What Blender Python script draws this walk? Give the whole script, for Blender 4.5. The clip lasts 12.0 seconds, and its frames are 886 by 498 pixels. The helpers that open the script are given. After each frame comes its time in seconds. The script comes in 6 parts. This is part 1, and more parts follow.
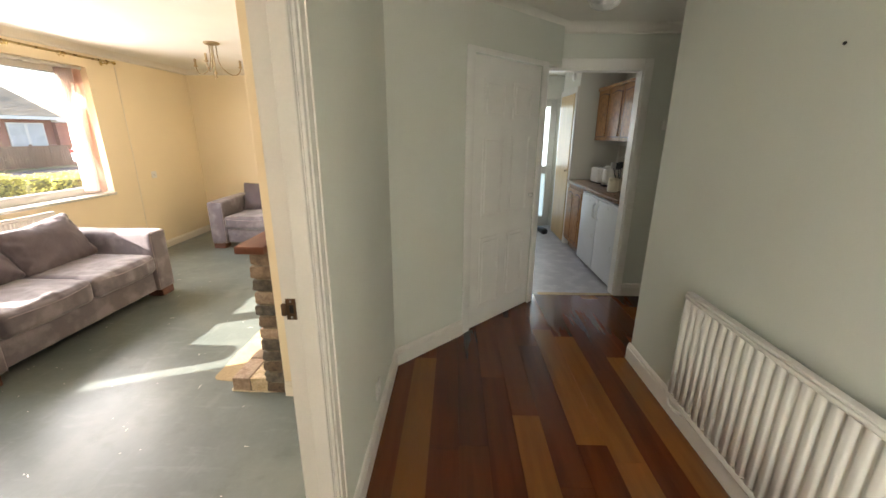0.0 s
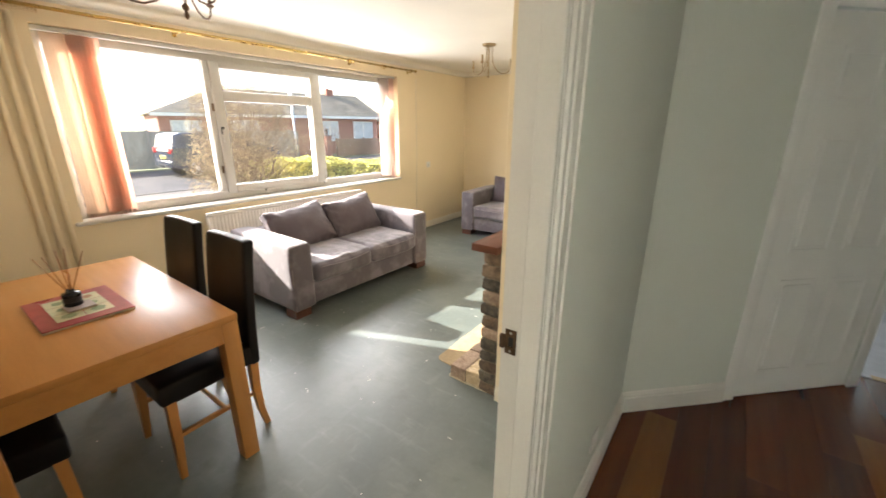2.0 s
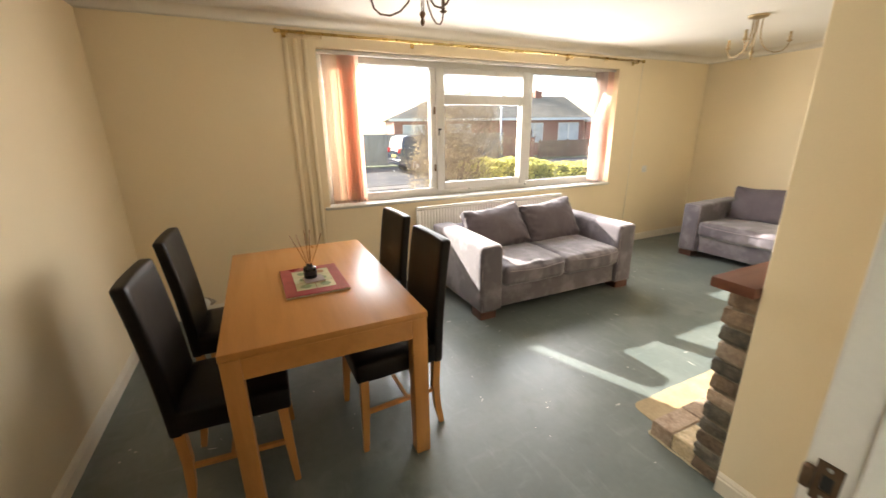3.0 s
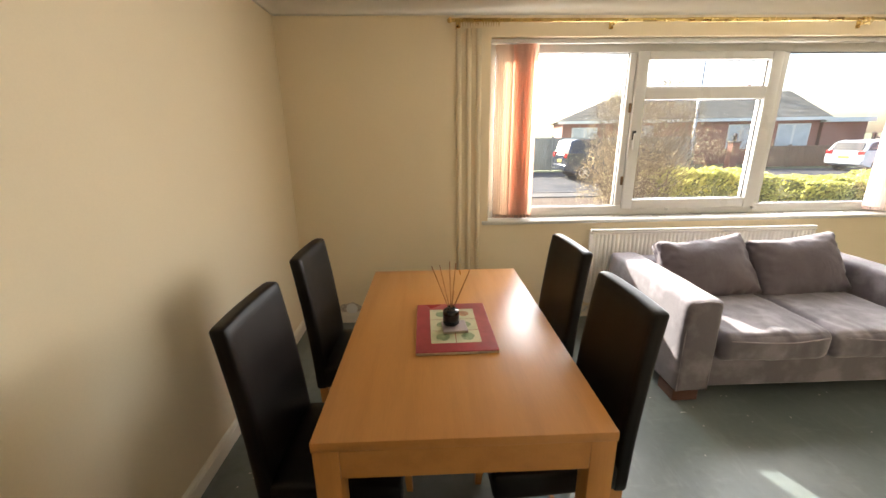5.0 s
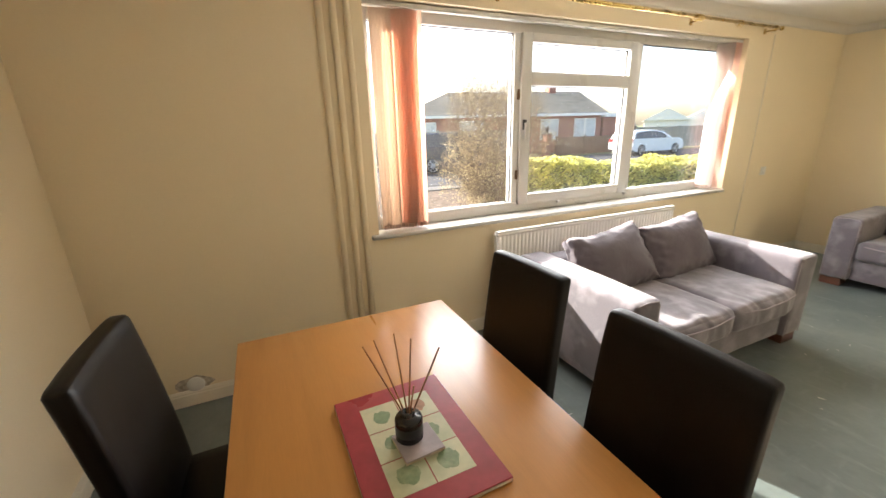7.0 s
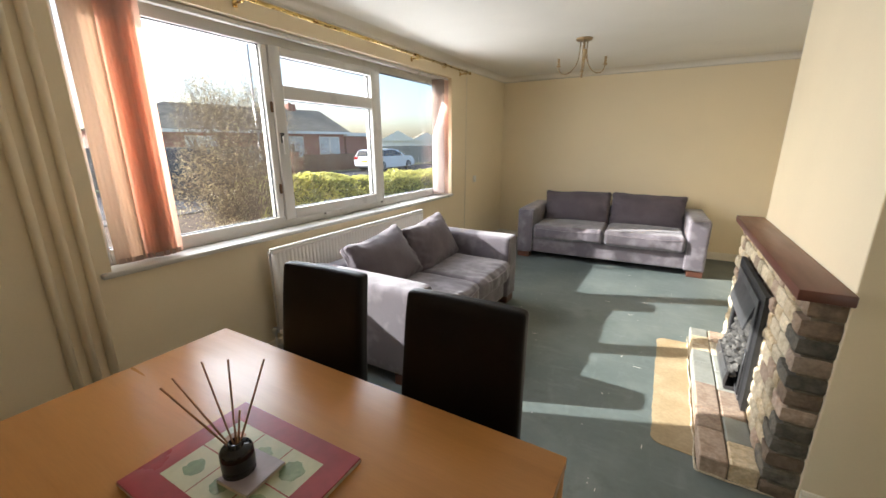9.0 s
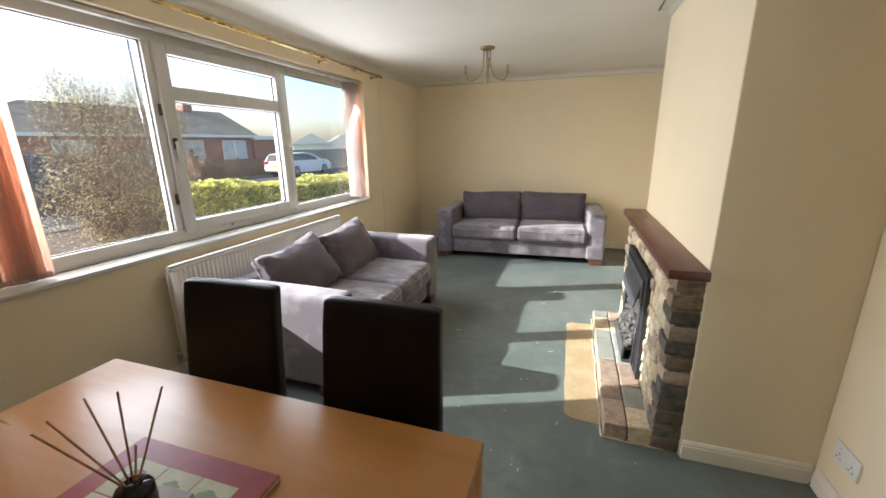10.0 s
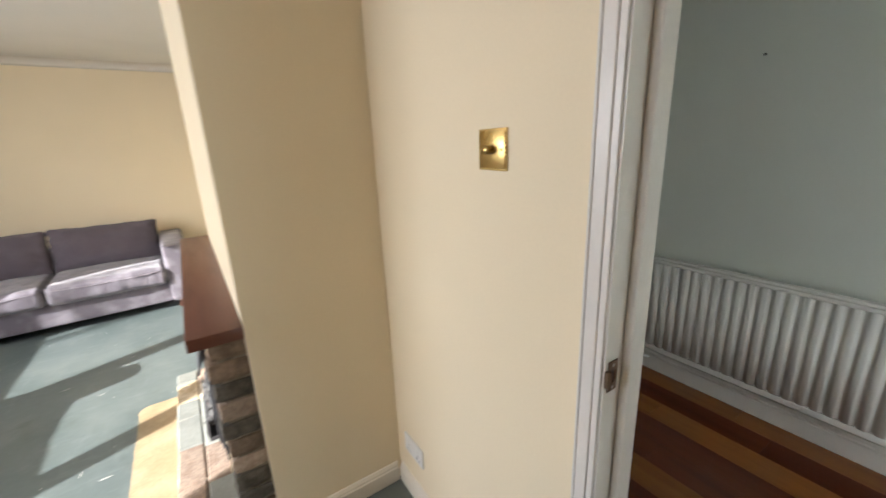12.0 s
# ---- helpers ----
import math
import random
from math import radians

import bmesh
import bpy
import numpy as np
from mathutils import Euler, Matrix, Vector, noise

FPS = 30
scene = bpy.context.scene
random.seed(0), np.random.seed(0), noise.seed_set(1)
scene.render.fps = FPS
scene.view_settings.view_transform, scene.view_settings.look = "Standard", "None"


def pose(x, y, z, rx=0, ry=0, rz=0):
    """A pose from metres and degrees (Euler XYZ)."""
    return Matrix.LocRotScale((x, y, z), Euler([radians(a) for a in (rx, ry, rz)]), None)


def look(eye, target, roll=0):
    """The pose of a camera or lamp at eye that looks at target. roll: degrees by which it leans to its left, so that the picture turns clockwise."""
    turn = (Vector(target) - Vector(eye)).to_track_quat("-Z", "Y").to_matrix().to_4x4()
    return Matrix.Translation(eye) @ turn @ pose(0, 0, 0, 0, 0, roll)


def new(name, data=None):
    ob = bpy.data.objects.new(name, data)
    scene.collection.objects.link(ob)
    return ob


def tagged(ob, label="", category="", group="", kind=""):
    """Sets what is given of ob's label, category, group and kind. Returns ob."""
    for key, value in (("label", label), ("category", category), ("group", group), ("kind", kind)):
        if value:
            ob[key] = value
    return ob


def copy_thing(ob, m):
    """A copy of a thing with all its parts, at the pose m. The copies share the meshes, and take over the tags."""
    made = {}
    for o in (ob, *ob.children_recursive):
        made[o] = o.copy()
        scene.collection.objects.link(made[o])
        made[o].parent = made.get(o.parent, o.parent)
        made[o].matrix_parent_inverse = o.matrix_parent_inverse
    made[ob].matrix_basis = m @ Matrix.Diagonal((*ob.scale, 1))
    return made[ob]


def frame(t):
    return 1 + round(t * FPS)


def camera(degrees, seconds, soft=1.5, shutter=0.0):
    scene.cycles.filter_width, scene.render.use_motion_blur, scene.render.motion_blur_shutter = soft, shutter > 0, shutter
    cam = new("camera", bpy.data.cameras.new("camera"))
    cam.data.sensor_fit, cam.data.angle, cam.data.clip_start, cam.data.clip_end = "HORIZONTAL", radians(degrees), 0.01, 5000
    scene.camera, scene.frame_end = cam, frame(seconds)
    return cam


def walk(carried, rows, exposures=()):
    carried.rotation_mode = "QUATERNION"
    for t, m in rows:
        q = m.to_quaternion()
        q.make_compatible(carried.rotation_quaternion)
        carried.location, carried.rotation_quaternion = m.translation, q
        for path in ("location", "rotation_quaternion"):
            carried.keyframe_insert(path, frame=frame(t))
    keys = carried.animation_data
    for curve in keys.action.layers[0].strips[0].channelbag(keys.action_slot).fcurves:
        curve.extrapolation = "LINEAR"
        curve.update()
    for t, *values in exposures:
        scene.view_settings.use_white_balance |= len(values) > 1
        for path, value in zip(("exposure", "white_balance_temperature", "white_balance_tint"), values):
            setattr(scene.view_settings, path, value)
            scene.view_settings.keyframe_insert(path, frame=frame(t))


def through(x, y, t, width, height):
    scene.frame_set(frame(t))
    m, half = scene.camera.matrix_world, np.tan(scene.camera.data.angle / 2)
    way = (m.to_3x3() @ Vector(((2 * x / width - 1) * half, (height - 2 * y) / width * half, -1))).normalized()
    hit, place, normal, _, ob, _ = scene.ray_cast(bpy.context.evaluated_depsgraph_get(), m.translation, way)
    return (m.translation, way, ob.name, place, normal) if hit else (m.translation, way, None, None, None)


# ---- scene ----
cam = camera(97.6, 12.0, shutter=0.22)
EXPOSURES = [(0, 2.66, 6850, 15), (1, 2.60, 6750, 14), (2, 2.38, 6500, 12), (2.5, 2.32, 6600, 12), (3.5, 2.22, 6500, 10), (5.5, 2.23, 6400, 10), (6.5, 2.26, 6400, 10), (7.5, 2.05, 6230, 10), (9.5, 1.45, 5850, 9), (11, 1.46, 5800, 9), (12, 1.81, 5750, 12)]
PATH = [
    (0, (0.096, 0.168, 1.515), (0.04, 2.084, 0.943), 0.3),
    (0.5, (0.069, 0.174, 1.515), (-0.087, 2.084, 0.944), 0.3),
    (1, (0.042, 0.181, 1.521), (-0.305, 2.063, 0.94), 0.3),
    (1.5, (0.003, 0.286, 1.502), (-0.705, 2.061, 0.912), 0.2),
    (2, (-0.007, 0.41, 1.521), (-1.144, 1.943, 0.924), 0.1),
    (2.5, (-0.072, 0.463, 1.51), (-1.567, 1.651, 0.916), -0.4),
    (3, (-0.21, 0.517, 1.503), (-1.944, 1.325, 0.919), -0.8),
    (3.5, (-0.328, 0.558, 1.519), (-2.185, 1.027, 0.942), -1.0),
    (3.7, (-0.387, 0.583, 1.514), (-2.268, 0.95, 0.942), -1.0),
    (5.3, (-0.932, 0.615, 1.496), (-2.852, 0.673, 0.937), -0.7),
    (5.5, (-1.022, 0.61, 1.488), (-2.94, 0.696, 0.93), -0.8),
    (6, (-1.256, 0.629, 1.487), (-3.163, 0.832, 0.92), -0.8),
    (6.5, (-1.384, 0.603, 1.467), (-3.245, 1.058, 0.894), -1.4),
    (7, (-1.508, 0.464, 1.475), (-3.249, 1.253, 0.884), -1.5),
    (7.5, (-1.542, 0.402, 1.475), (-3.107, 1.502, 0.888), -1.2),
    (7.7, (-1.54, 0.389, 1.474), (-3.015, 1.605, 0.884), -0.8),
    (9.3, (-1.507, 0.314, 1.446), (-2.373, 2.041, 0.929), -0.5),
    (9.5, (-1.501, 0.309, 1.451), (-2.299, 2.069, 0.934), -0.6),
    (10, (-1.472, 0.312, 1.459), (-2.087, 2.143, 0.941), -0.8),
    (10.5, (-1.421, 0.34, 1.465), (-1.794, 2.236, 0.948), -1.3),
    (11, (-1.34, 0.399, 1.478), (-1.372, 2.329, 0.956), -1.8),
    (11.5, (-1.217, 0.56, 1.465), (-0.748, 2.433, 0.943), -2.0),
    (12, (-0.979, 0.789, 1.483), (0.071, 2.402, 0.942), -2.5),
]
walk(cam, [(t, look(eye, target, roll)) for t, eye, target, roll in PATH], EXPOSURES)


# ---- light ----
SUN_AZ, SUN_EL = 21.8, 26.0          # degrees: the way the light travels from +x towards +y, and the sun's height
world = bpy.data.worlds.new("sky")
scene.world = world
world.use_nodes = True
wn = world.node_tree.nodes
sky = wn.new("ShaderNodeTexSky")
sky.sky_type, sky.sun_disc = "NISHITA", False
sky.sun_elevation, sky.sun_rotation = radians(SUN_EL), radians(270 - SUN_AZ)
sky.air_density, sky.dust_density, sky.ozone_density = 1.0, 2.5, 1.0
world.node_tree.links.new(sky.outputs[0], wn["Background"].inputs[0])
wn["Background"].inputs[1].default_value = 0.12
sun = new("sun", bpy.data.lights.new("sun", "SUN"))
sun.data.energy, sun.data.angle, sun.data.color = 5.0, radians(0.6), (1.0, 0.93, 0.82)
az, el = radians(SUN_AZ), radians(SUN_EL)
sun.matrix_world = look((-20 * math.cos(az), -20 * math.sin(az), 20 * math.tan(el)), (0, 0, 0))


def sky_opening(name, place, target, w, h, watts, tint, wide=130):
    """The sky's light in a window's opening."""
    lamp = new(name, bpy.data.lights.new(name, "AREA"))
    lamp.data.shape, lamp.data.size, lamp.data.size_y, lamp.data.energy, lamp.data.color = "RECTANGLE", w, h, watts, tint
    lamp.data.spread = radians(wide)
    lamp.matrix_world = look(place, target)
    return lamp


# lamp in the added, unseen front door, to brighten the hall
sky_opening("unseen_door_fill", (0.525, -0.86, 1.1), (1.335, 0.42, 0.85), 0.62, 1.65, 0.88, (0.97, 0.98, 0.97), 88)
# lamp in an added window out of view, to brighten the kitchen
sky_opening("unseen_window_fill", (0.28, 6.62, 1.5), (0.4, 4, 0.9), 0.64, 0.98, 0.85, (0.95, 0.97, 1.0))
sky_opening("back_door_daylight", (1.35, 6.85, 1.45), (1.35, 5, 1.3), 0.52, 0.95, 1.2, (0.9, 0.96, 1.0))
sky_opening("window_daylight", (-4.17, 2.80, 1.53), (0, 2.15, 0.40), 3.35, 1.15, 31, (1.0, 0.98, 0.95), 172)


# ---- materials ----
def mat(name, color, rough=0.6, metal=0.0, vary=0.15, scale=4.0, fine=60.0, bump=0.1, second=None, mix=(0.45, 0.65), stretch=(1, 1, 1), rnd=0.0, spec=0.5, island=0.0, sheen=0.0, coat=0.0):
    """A painted, wooden, stone or cloth surface: broad stains and fine grain in colour, gloss and relief."""
    m = bpy.data.materials.new(name)
    m.use_nodes = True
    nt = m.node_tree
    n, link = nt.nodes, nt.links.new
    bsdf = n["Principled BSDF"]
    tc = n.new("ShaderNodeTexCoord")
    mp = n.new("ShaderNodeMapping")
    mp.inputs["Scale"].default_value = stretch
    link(tc.outputs["Object"], mp.inputs[0])
    source = mp.outputs[0]
    if rnd:
        info = n.new("ShaderNodeObjectInfo")
        add = n.new("ShaderNodeVectorMath")
        add.operation = "MULTIPLY_ADD"
        add.inputs[1].default_value = (1, 1, 1)
        mul = n.new("ShaderNodeMath")
        mul.operation, mul.inputs[1].default_value = "MULTIPLY", 37.0
        link(info.outputs["Random"], mul.inputs[0])
        link(source, add.inputs[0])
        link(mul.outputs[0], add.inputs[2])
        source = add.outputs[0]
    big, small = n.new("ShaderNodeTexNoise"), n.new("ShaderNodeTexNoise")
    big.inputs["Scale"].default_value, big.inputs["Detail"].default_value = scale, 5
    small.inputs["Scale"].default_value, small.inputs["Detail"].default_value = fine, 4
    link(source, big.inputs["Vector"])
    link(source, small.inputs["Vector"])
    ramp = n.new("ShaderNodeMapRange")
    ramp.inputs[1].default_value, ramp.inputs[2].default_value = mix
    link(big.outputs["Fac"], ramp.inputs[0])
    cm = n.new("ShaderNodeMix")
    cm.data_type = "RGBA"
    other = second or tuple(c * (1 - vary) for c in color)
    cm.inputs[6].default_value, cm.inputs[7].default_value = (*color, 1), (*other, 1)
    link(ramp.outputs[0], cm.inputs[0])
    hsv = n.new("ShaderNodeHueSaturation")
    val = n.new("ShaderNodeMapRange")
    val.inputs[3].default_value, val.inputs[4].default_value = 1 - vary, 1 + vary
    link(small.outputs["Fac"], val.inputs[0])
    link(cm.outputs[2], hsv.inputs["Color"])
    if rnd or island:
        if island:
            r = n.new("ShaderNodeNewGeometry").outputs["Random Per Island"]
        else:
            r = info.outputs["Random"]
        amount = island or rnd
        rv = n.new("ShaderNodeMapRange")
        rv.inputs[3].default_value, rv.inputs[4].default_value = 1 - amount, 1 + amount
        link(r, rv.inputs[0])
        mm = n.new("ShaderNodeMath")
        mm.operation = "MULTIPLY"
        link(rv.outputs[0], mm.inputs[0])
        link(val.outputs[0], mm.inputs[1])
        link(mm.outputs[0], hsv.inputs["Value"])
    else:
        link(val.outputs[0], hsv.inputs["Value"])
    link(hsv.outputs[0], bsdf.inputs["Base Color"])
    rr = n.new("ShaderNodeMapRange")
    rr.inputs[3].default_value, rr.inputs[4].default_value = max(0.03, rough - 0.1), min(1, rough + 0.1)
    link(big.outputs["Fac"], rr.inputs[0])
    link(rr.outputs[0], bsdf.inputs["Roughness"])
    bsdf.inputs["Metallic"].default_value = metal
    bsdf.inputs["Specular IOR Level"].default_value = spec
    bsdf.inputs["Sheen Weight"].default_value = sheen
    bsdf.inputs["Coat Weight"].default_value = coat
    if bump:
        b = n.new("ShaderNodeBump")
        b.inputs["Strength"].default_value, b.inputs["Distance"].default_value = bump, 0.004
        link(small.outputs["Fac"], b.inputs["Height"])
        link(b.outputs[0], bsdf.inputs["Normal"])
    return m


def glass_mat(name, tint=(1, 1, 1), rough=0.0, frosted=False):
    m = bpy.data.materials.new(name)
    m.use_nodes = True
    n, link = m.node_tree.nodes, m.node_tree.links.new
    out = n["Material Output"]
    n.remove(n["Principled BSDF"])
    if frosted:
        clear = n.new("ShaderNodeBsdfTranslucent")
    else:
        clear = n.new("ShaderNodeBsdfTransparent")
    clear.inputs[0].default_value = (*tint, 1)
    gloss = n.new("ShaderNodeBsdfGlossy")
    gloss.inputs["Roughness"].default_value = rough
    lw = n.new("ShaderNodeLayerWeight")
    p5 = n.new("ShaderNodeMath")
    p5.operation, p5.inputs[1].default_value = "POWER", 5.0
    fr = n.new("ShaderNodeMapRange")
    fr.inputs[3].default_value, fr.inputs[4].default_value = 0.03, 0.9
    link(lw.outputs["Facing"], p5.inputs[0])
    link(p5.outputs[0], fr.inputs[0])
    mix = n.new("ShaderNodeMixShader")
    link(fr.outputs[0], mix.inputs[0])
    link(clear.outputs[0], mix.inputs[1])
    link(gloss.outputs[0], mix.inputs[2])
    if frosted:
        link(mix.outputs[0], out.inputs[0])
        return m
    film = n.new("ShaderNodeBsdfTranslucent")      # a thin film of dust on the pane
    film.inputs[0].default_value = (0.9, 0.88, 0.84, 1)
    tc = n.new("ShaderNodeTexCoord")
    nz = n.new("ShaderNodeTexNoise")
    nz.inputs["Scale"].default_value, nz.inputs["Detail"].default_value = 3.0, 5
    link(tc.outputs["Object"], nz.inputs["Vector"])
    dust = n.new("ShaderNodeMapRange")
    dust.inputs[1].default_value, dust.inputs[2].default_value, dust.inputs[3].default_value, dust.inputs[4].default_value = 0.3, 0.75, 0.0010, 0.0035
    link(nz.outputs["Fac"], dust.inputs[0])
    dusty = n.new("ShaderNodeMixShader")
    link(dust.outputs[0], dusty.inputs[0])
    link(mix.outputs[0], dusty.inputs[1])
    link(film.outputs[0], dusty.inputs[2])
    link(dusty.outputs[0], out.inputs[0])
    return m


def cloth_mat(name, color, through):
    """Thin cloth that lets light through."""
    m = mat(name, color, 0.85, vary=0.1, scale=3, fine=300, bump=0.1, stretch=(1, 1, 0.15))
    n, link = m.node_tree.nodes, m.node_tree.links.new
    bsdf, out = n["Principled BSDF"], n["Material Output"]
    tr = n.new("ShaderNodeBsdfTranslucent")
    mix = n.new("ShaderNodeMixShader")
    mix.inputs[0].default_value = through
    link(bsdf.inputs["Base Color"].links[0].from_socket, tr.inputs[0])
    link(bsdf.outputs[0], mix.inputs[1])
    link(tr.outputs[0], mix.inputs[2])
    link(mix.outputs[0], out.inputs[0])
    return m


def sheer(m, open_part):
    """Opens the weave of a thin cloth."""
    n, link = m.node_tree.nodes, m.node_tree.links.new
    out = n["Material Output"]
    cloth = out.inputs[0].links[0].from_socket
    mix, clear = n.new("ShaderNodeMixShader"), n.new("ShaderNodeBsdfTransparent")
    mix.inputs[0].default_value = open_part
    link(cloth, mix.inputs[1])
    link(clear.outputs[0], mix.inputs[2])
    link(mix.outputs[0], out.inputs[0])
    return m


def floor_mat():
    """Old dark green floor tiles with chalky adhesive smears and scuffs."""
    m = mat("old_floor", (0.098, 0.123, 0.118), 0.40, spec=0.85, vary=0.12, scale=1.6, fine=30, bump=0.15, second=(0.142, 0.168, 0.160), mix=(0.4, 0.66))
    n, link = m.node_tree.nodes, m.node_tree.links.new
    bsdf = n["Principled BSDF"]
    tc = n.new("ShaderNodeTexCoord")
    base = bsdf.inputs["Base Color"].links[0].from_socket
    for k, (stretch, lo, hi, col, amt) in enumerate((((3.0, 11, 1), 0.56, 0.78, (0.29, 0.315, 0.30), 0.35), ((11, 3.0, 1), 0.57, 0.78, (0.28, 0.305, 0.29), 0.3), ((1.1, 1.1, 1), 0.50, 0.72, (0.205, 0.23, 0.21), 0.7), ((2.5, 2.5, 1), 0.60, 0.75, (0.06, 0.075, 0.068), 0.7))):
        mp = n.new("ShaderNodeMapping")
        mp.inputs["Scale"].default_value = stretch
        mp.inputs["Location"].default_value = (3.1 * k, 1.7 * k, 0)
        link(tc.outputs["Object"], mp.inputs[0])
        nz = n.new("ShaderNodeTexNoise")
        nz.inputs["Scale"].default_value, nz.inputs["Detail"].default_value, nz.inputs["Roughness"].default_value = 1.3, 6, 0.62
        link(mp.outputs[0], nz.inputs["Vector"])
        mr = n.new("ShaderNodeMapRange")
        mr.inputs[1].default_value, mr.inputs[2].default_value, mr.inputs[4].default_value = lo, hi, amt
        link(nz.outputs["Fac"], mr.inputs[0])
        cm = n.new("ShaderNodeMix")
        cm.data_type = "RGBA"
        cm.inputs[7].default_value = (*col, 1)
        link(mr.outputs[0], cm.inputs[0])
        link(base, cm.inputs[6])
        base = cm.outputs[2]
    link(base, bsdf.inputs["Base Color"])
    return m


CREAM = mat("cream_wall_paint", (0.85, 0.73, 0.515), 0.75, vary=0.03, scale=1.2, fine=140, bump=0.06)
COVE = mat("coving_paint", (0.74, 0.69, 0.59), 0.8, vary=0.03, scale=2, fine=90, bump=0.06)
DUCK = mat("duck_egg_wall_paint", (0.672, 0.684, 0.615), 0.7, vary=0.03, scale=1.5, fine=140, bump=0.06)
CEIL = mat("ceiling_paint", (0.80, 0.77, 0.70), 0.85, vary=0.03, scale=2, fine=90, bump=0.1)
DOORWHITE = mat("bright_white_door_paint", (0.84, 0.82, 0.78), 0.4, vary=0.04, scale=4, fine=120, bump=0.05)
WHITE = mat("white_gloss_paint", (0.73, 0.69, 0.63), 0.35, vary=0.04, scale=5, fine=120, bump=0.05)
TRIMC = mat("cream_gloss_paint", (0.80, 0.74, 0.62), 0.4, vary=0.04, scale=5, fine=120, bump=0.05)
UPVC = mat("white_upvc", (0.60, 0.585, 0.545), 0.3, vary=0.02, scale=6, fine=90, bump=0.0)
FLOOR = floor_mat()
PATCHM = mat("yellow_adhesive_patch", (0.34, 0.255, 0.14), 0.75, vary=0.25, scale=6, fine=60, bump=0.2, second=(0.41, 0.32, 0.19))
GLASS = glass_mat("window_glass")
FROST = glass_mat("frosted_glass", (0.9, 0.95, 0.95), 0.3, True)
MDF = mat("kitchen_wall_paint", (0.72, 0.70, 0.63), 0.7, vary=0.04, scale=2, fine=100, bump=0.05)
VINYL = mat("grey_vinyl", (0.31, 0.30, 0.315), 0.4, vary=0.12, scale=7, fine=50, bump=0.05, second=(0.40, 0.39, 0.40))
VELOUR = mat("lilac_grey_velour", (0.118, 0.102, 0.118), 0.85, vary=0.16, scale=6.5, fine=160, bump=0.25, second=(0.205, 0.183, 0.205), mix=(0.47, 0.62), sheen=0.35)
def wrinkle(m, scale, depth):
    """Soft creases in stretched cloth."""
    n, link = m.node_tree.nodes, m.node_tree.links.new
    tc = n.new("ShaderNodeTexCoord")
    nz = n.new("ShaderNodeTexNoise")
    nz.inputs["Scale"].default_value, nz.inputs["Detail"].default_value, nz.inputs["Distortion"].default_value = scale, 2, 1.6
    link(tc.outputs["Object"], nz.inputs["Vector"])
    b = n.new("ShaderNodeBump")
    b.inputs["Strength"].default_value, b.inputs["Distance"].default_value = 0.4, depth
    old = n["Principled BSDF"].inputs["Normal"].links[0].from_node
    link(nz.outputs["Fac"], b.inputs["Height"])
    link(old.outputs[0], b.inputs["Normal"])
    link(b.outputs[0], n["Principled BSDF"].inputs["Normal"])


# plainer velour for the back cushions, darkened in colour for the shade on them
CUSHION = mat("shaded_lilac_velour", (0.098, 0.079, 0.093), 0.85, vary=0.14, scale=5, fine=160, bump=0.25, second=(0.124, 0.103, 0.119), mix=(0.42, 0.62), sheen=0.2)
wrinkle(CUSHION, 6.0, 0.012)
wrinkle(VELOUR, 5.0, 0.005)
PIPING = mat("lilac_piping", (0.30, 0.26, 0.28), 0.8, vary=0.1, fine=200, bump=0.1)
SOFAFOOT = mat("red_brown_wood", (0.105, 0.042, 0.026), 0.4, vary=0.25, scale=3, fine=40, bump=0.0, stretch=(1, 8, 8))
BEECH = mat("beech_wood", (0.55, 0.255, 0.07), 0.33, vary=0.08, scale=1.4, fine=18, bump=0.0, second=(0.50, 0.228, 0.060), stretch=(1, 12, 12))
BEECHUP = mat("beech_wood_upright", (0.56, 0.265, 0.075), 0.38, vary=0.08, scale=2.2, fine=26, bump=0.0, second=(0.50, 0.23, 0.06), stretch=(9, 9, 1))
LEATHER = mat("dark_brown_leather", (0.0075, 0.006, 0.0056), 0.40, vary=0.2, scale=5, fine=220, bump=0.12, second=(0.010, 0.0078, 0.007), spec=0.2)
BRASS = mat("polished_brass", (0.62, 0.44, 0.16), 0.28, metal=1.0, vary=0.15, scale=12, fine=80, bump=0.03)
OLDBRASS = mat("antique_brass", (0.42, 0.31, 0.17), 0.42, metal=0.8, vary=0.2, scale=12, fine=80, bump=0.05)
BRONZE = mat("dark_bronze", (0.16, 0.10, 0.06), 0.45, metal=0.7, vary=0.2, scale=12, fine=80, bump=0.05)
CANDLE = mat("cream_candle_tube", (0.70, 0.62, 0.47), 0.5, vary=0.06)
RADW = mat("radiator_enamel", (0.78, 0.75, 0.70), 0.35, vary=0.03, scale=4, fine=60, bump=0.02)
PEACH = cloth_mat("peach_blind_cloth", (0.90, 0.70, 0.60), 0.685)
LIGHTPEACH = cloth_mat("light_peach_blind_cloth", (0.80, 0.655, 0.535), 0.475)
SHEER = sheer(cloth_mat("sheer_blind_cloth", (0.80, 0.72, 0.68), 0.62), 0.55)
PALEPEACH = cloth_mat("pale_peach_blind_cloth", (0.62, 0.48, 0.41), 0.4)
MAHOG = mat("dark_mahogany", (0.135, 0.048, 0.028), 0.36, vary=0.18, scale=2.5, fine=30, bump=0.0, stretch=(8, 1, 8))
MAHOGUP = mat("dark_mahogany_upright", (0.10, 0.022, 0.012), 0.3, vary=0.25, scale=2.5, fine=30, bump=0.0, stretch=(8, 8, 1))
MORTAR = mat("dark_mortar", (0.22, 0.18, 0.13), 0.95, vary=0.3, scale=20, fine=90, bump=0.6)
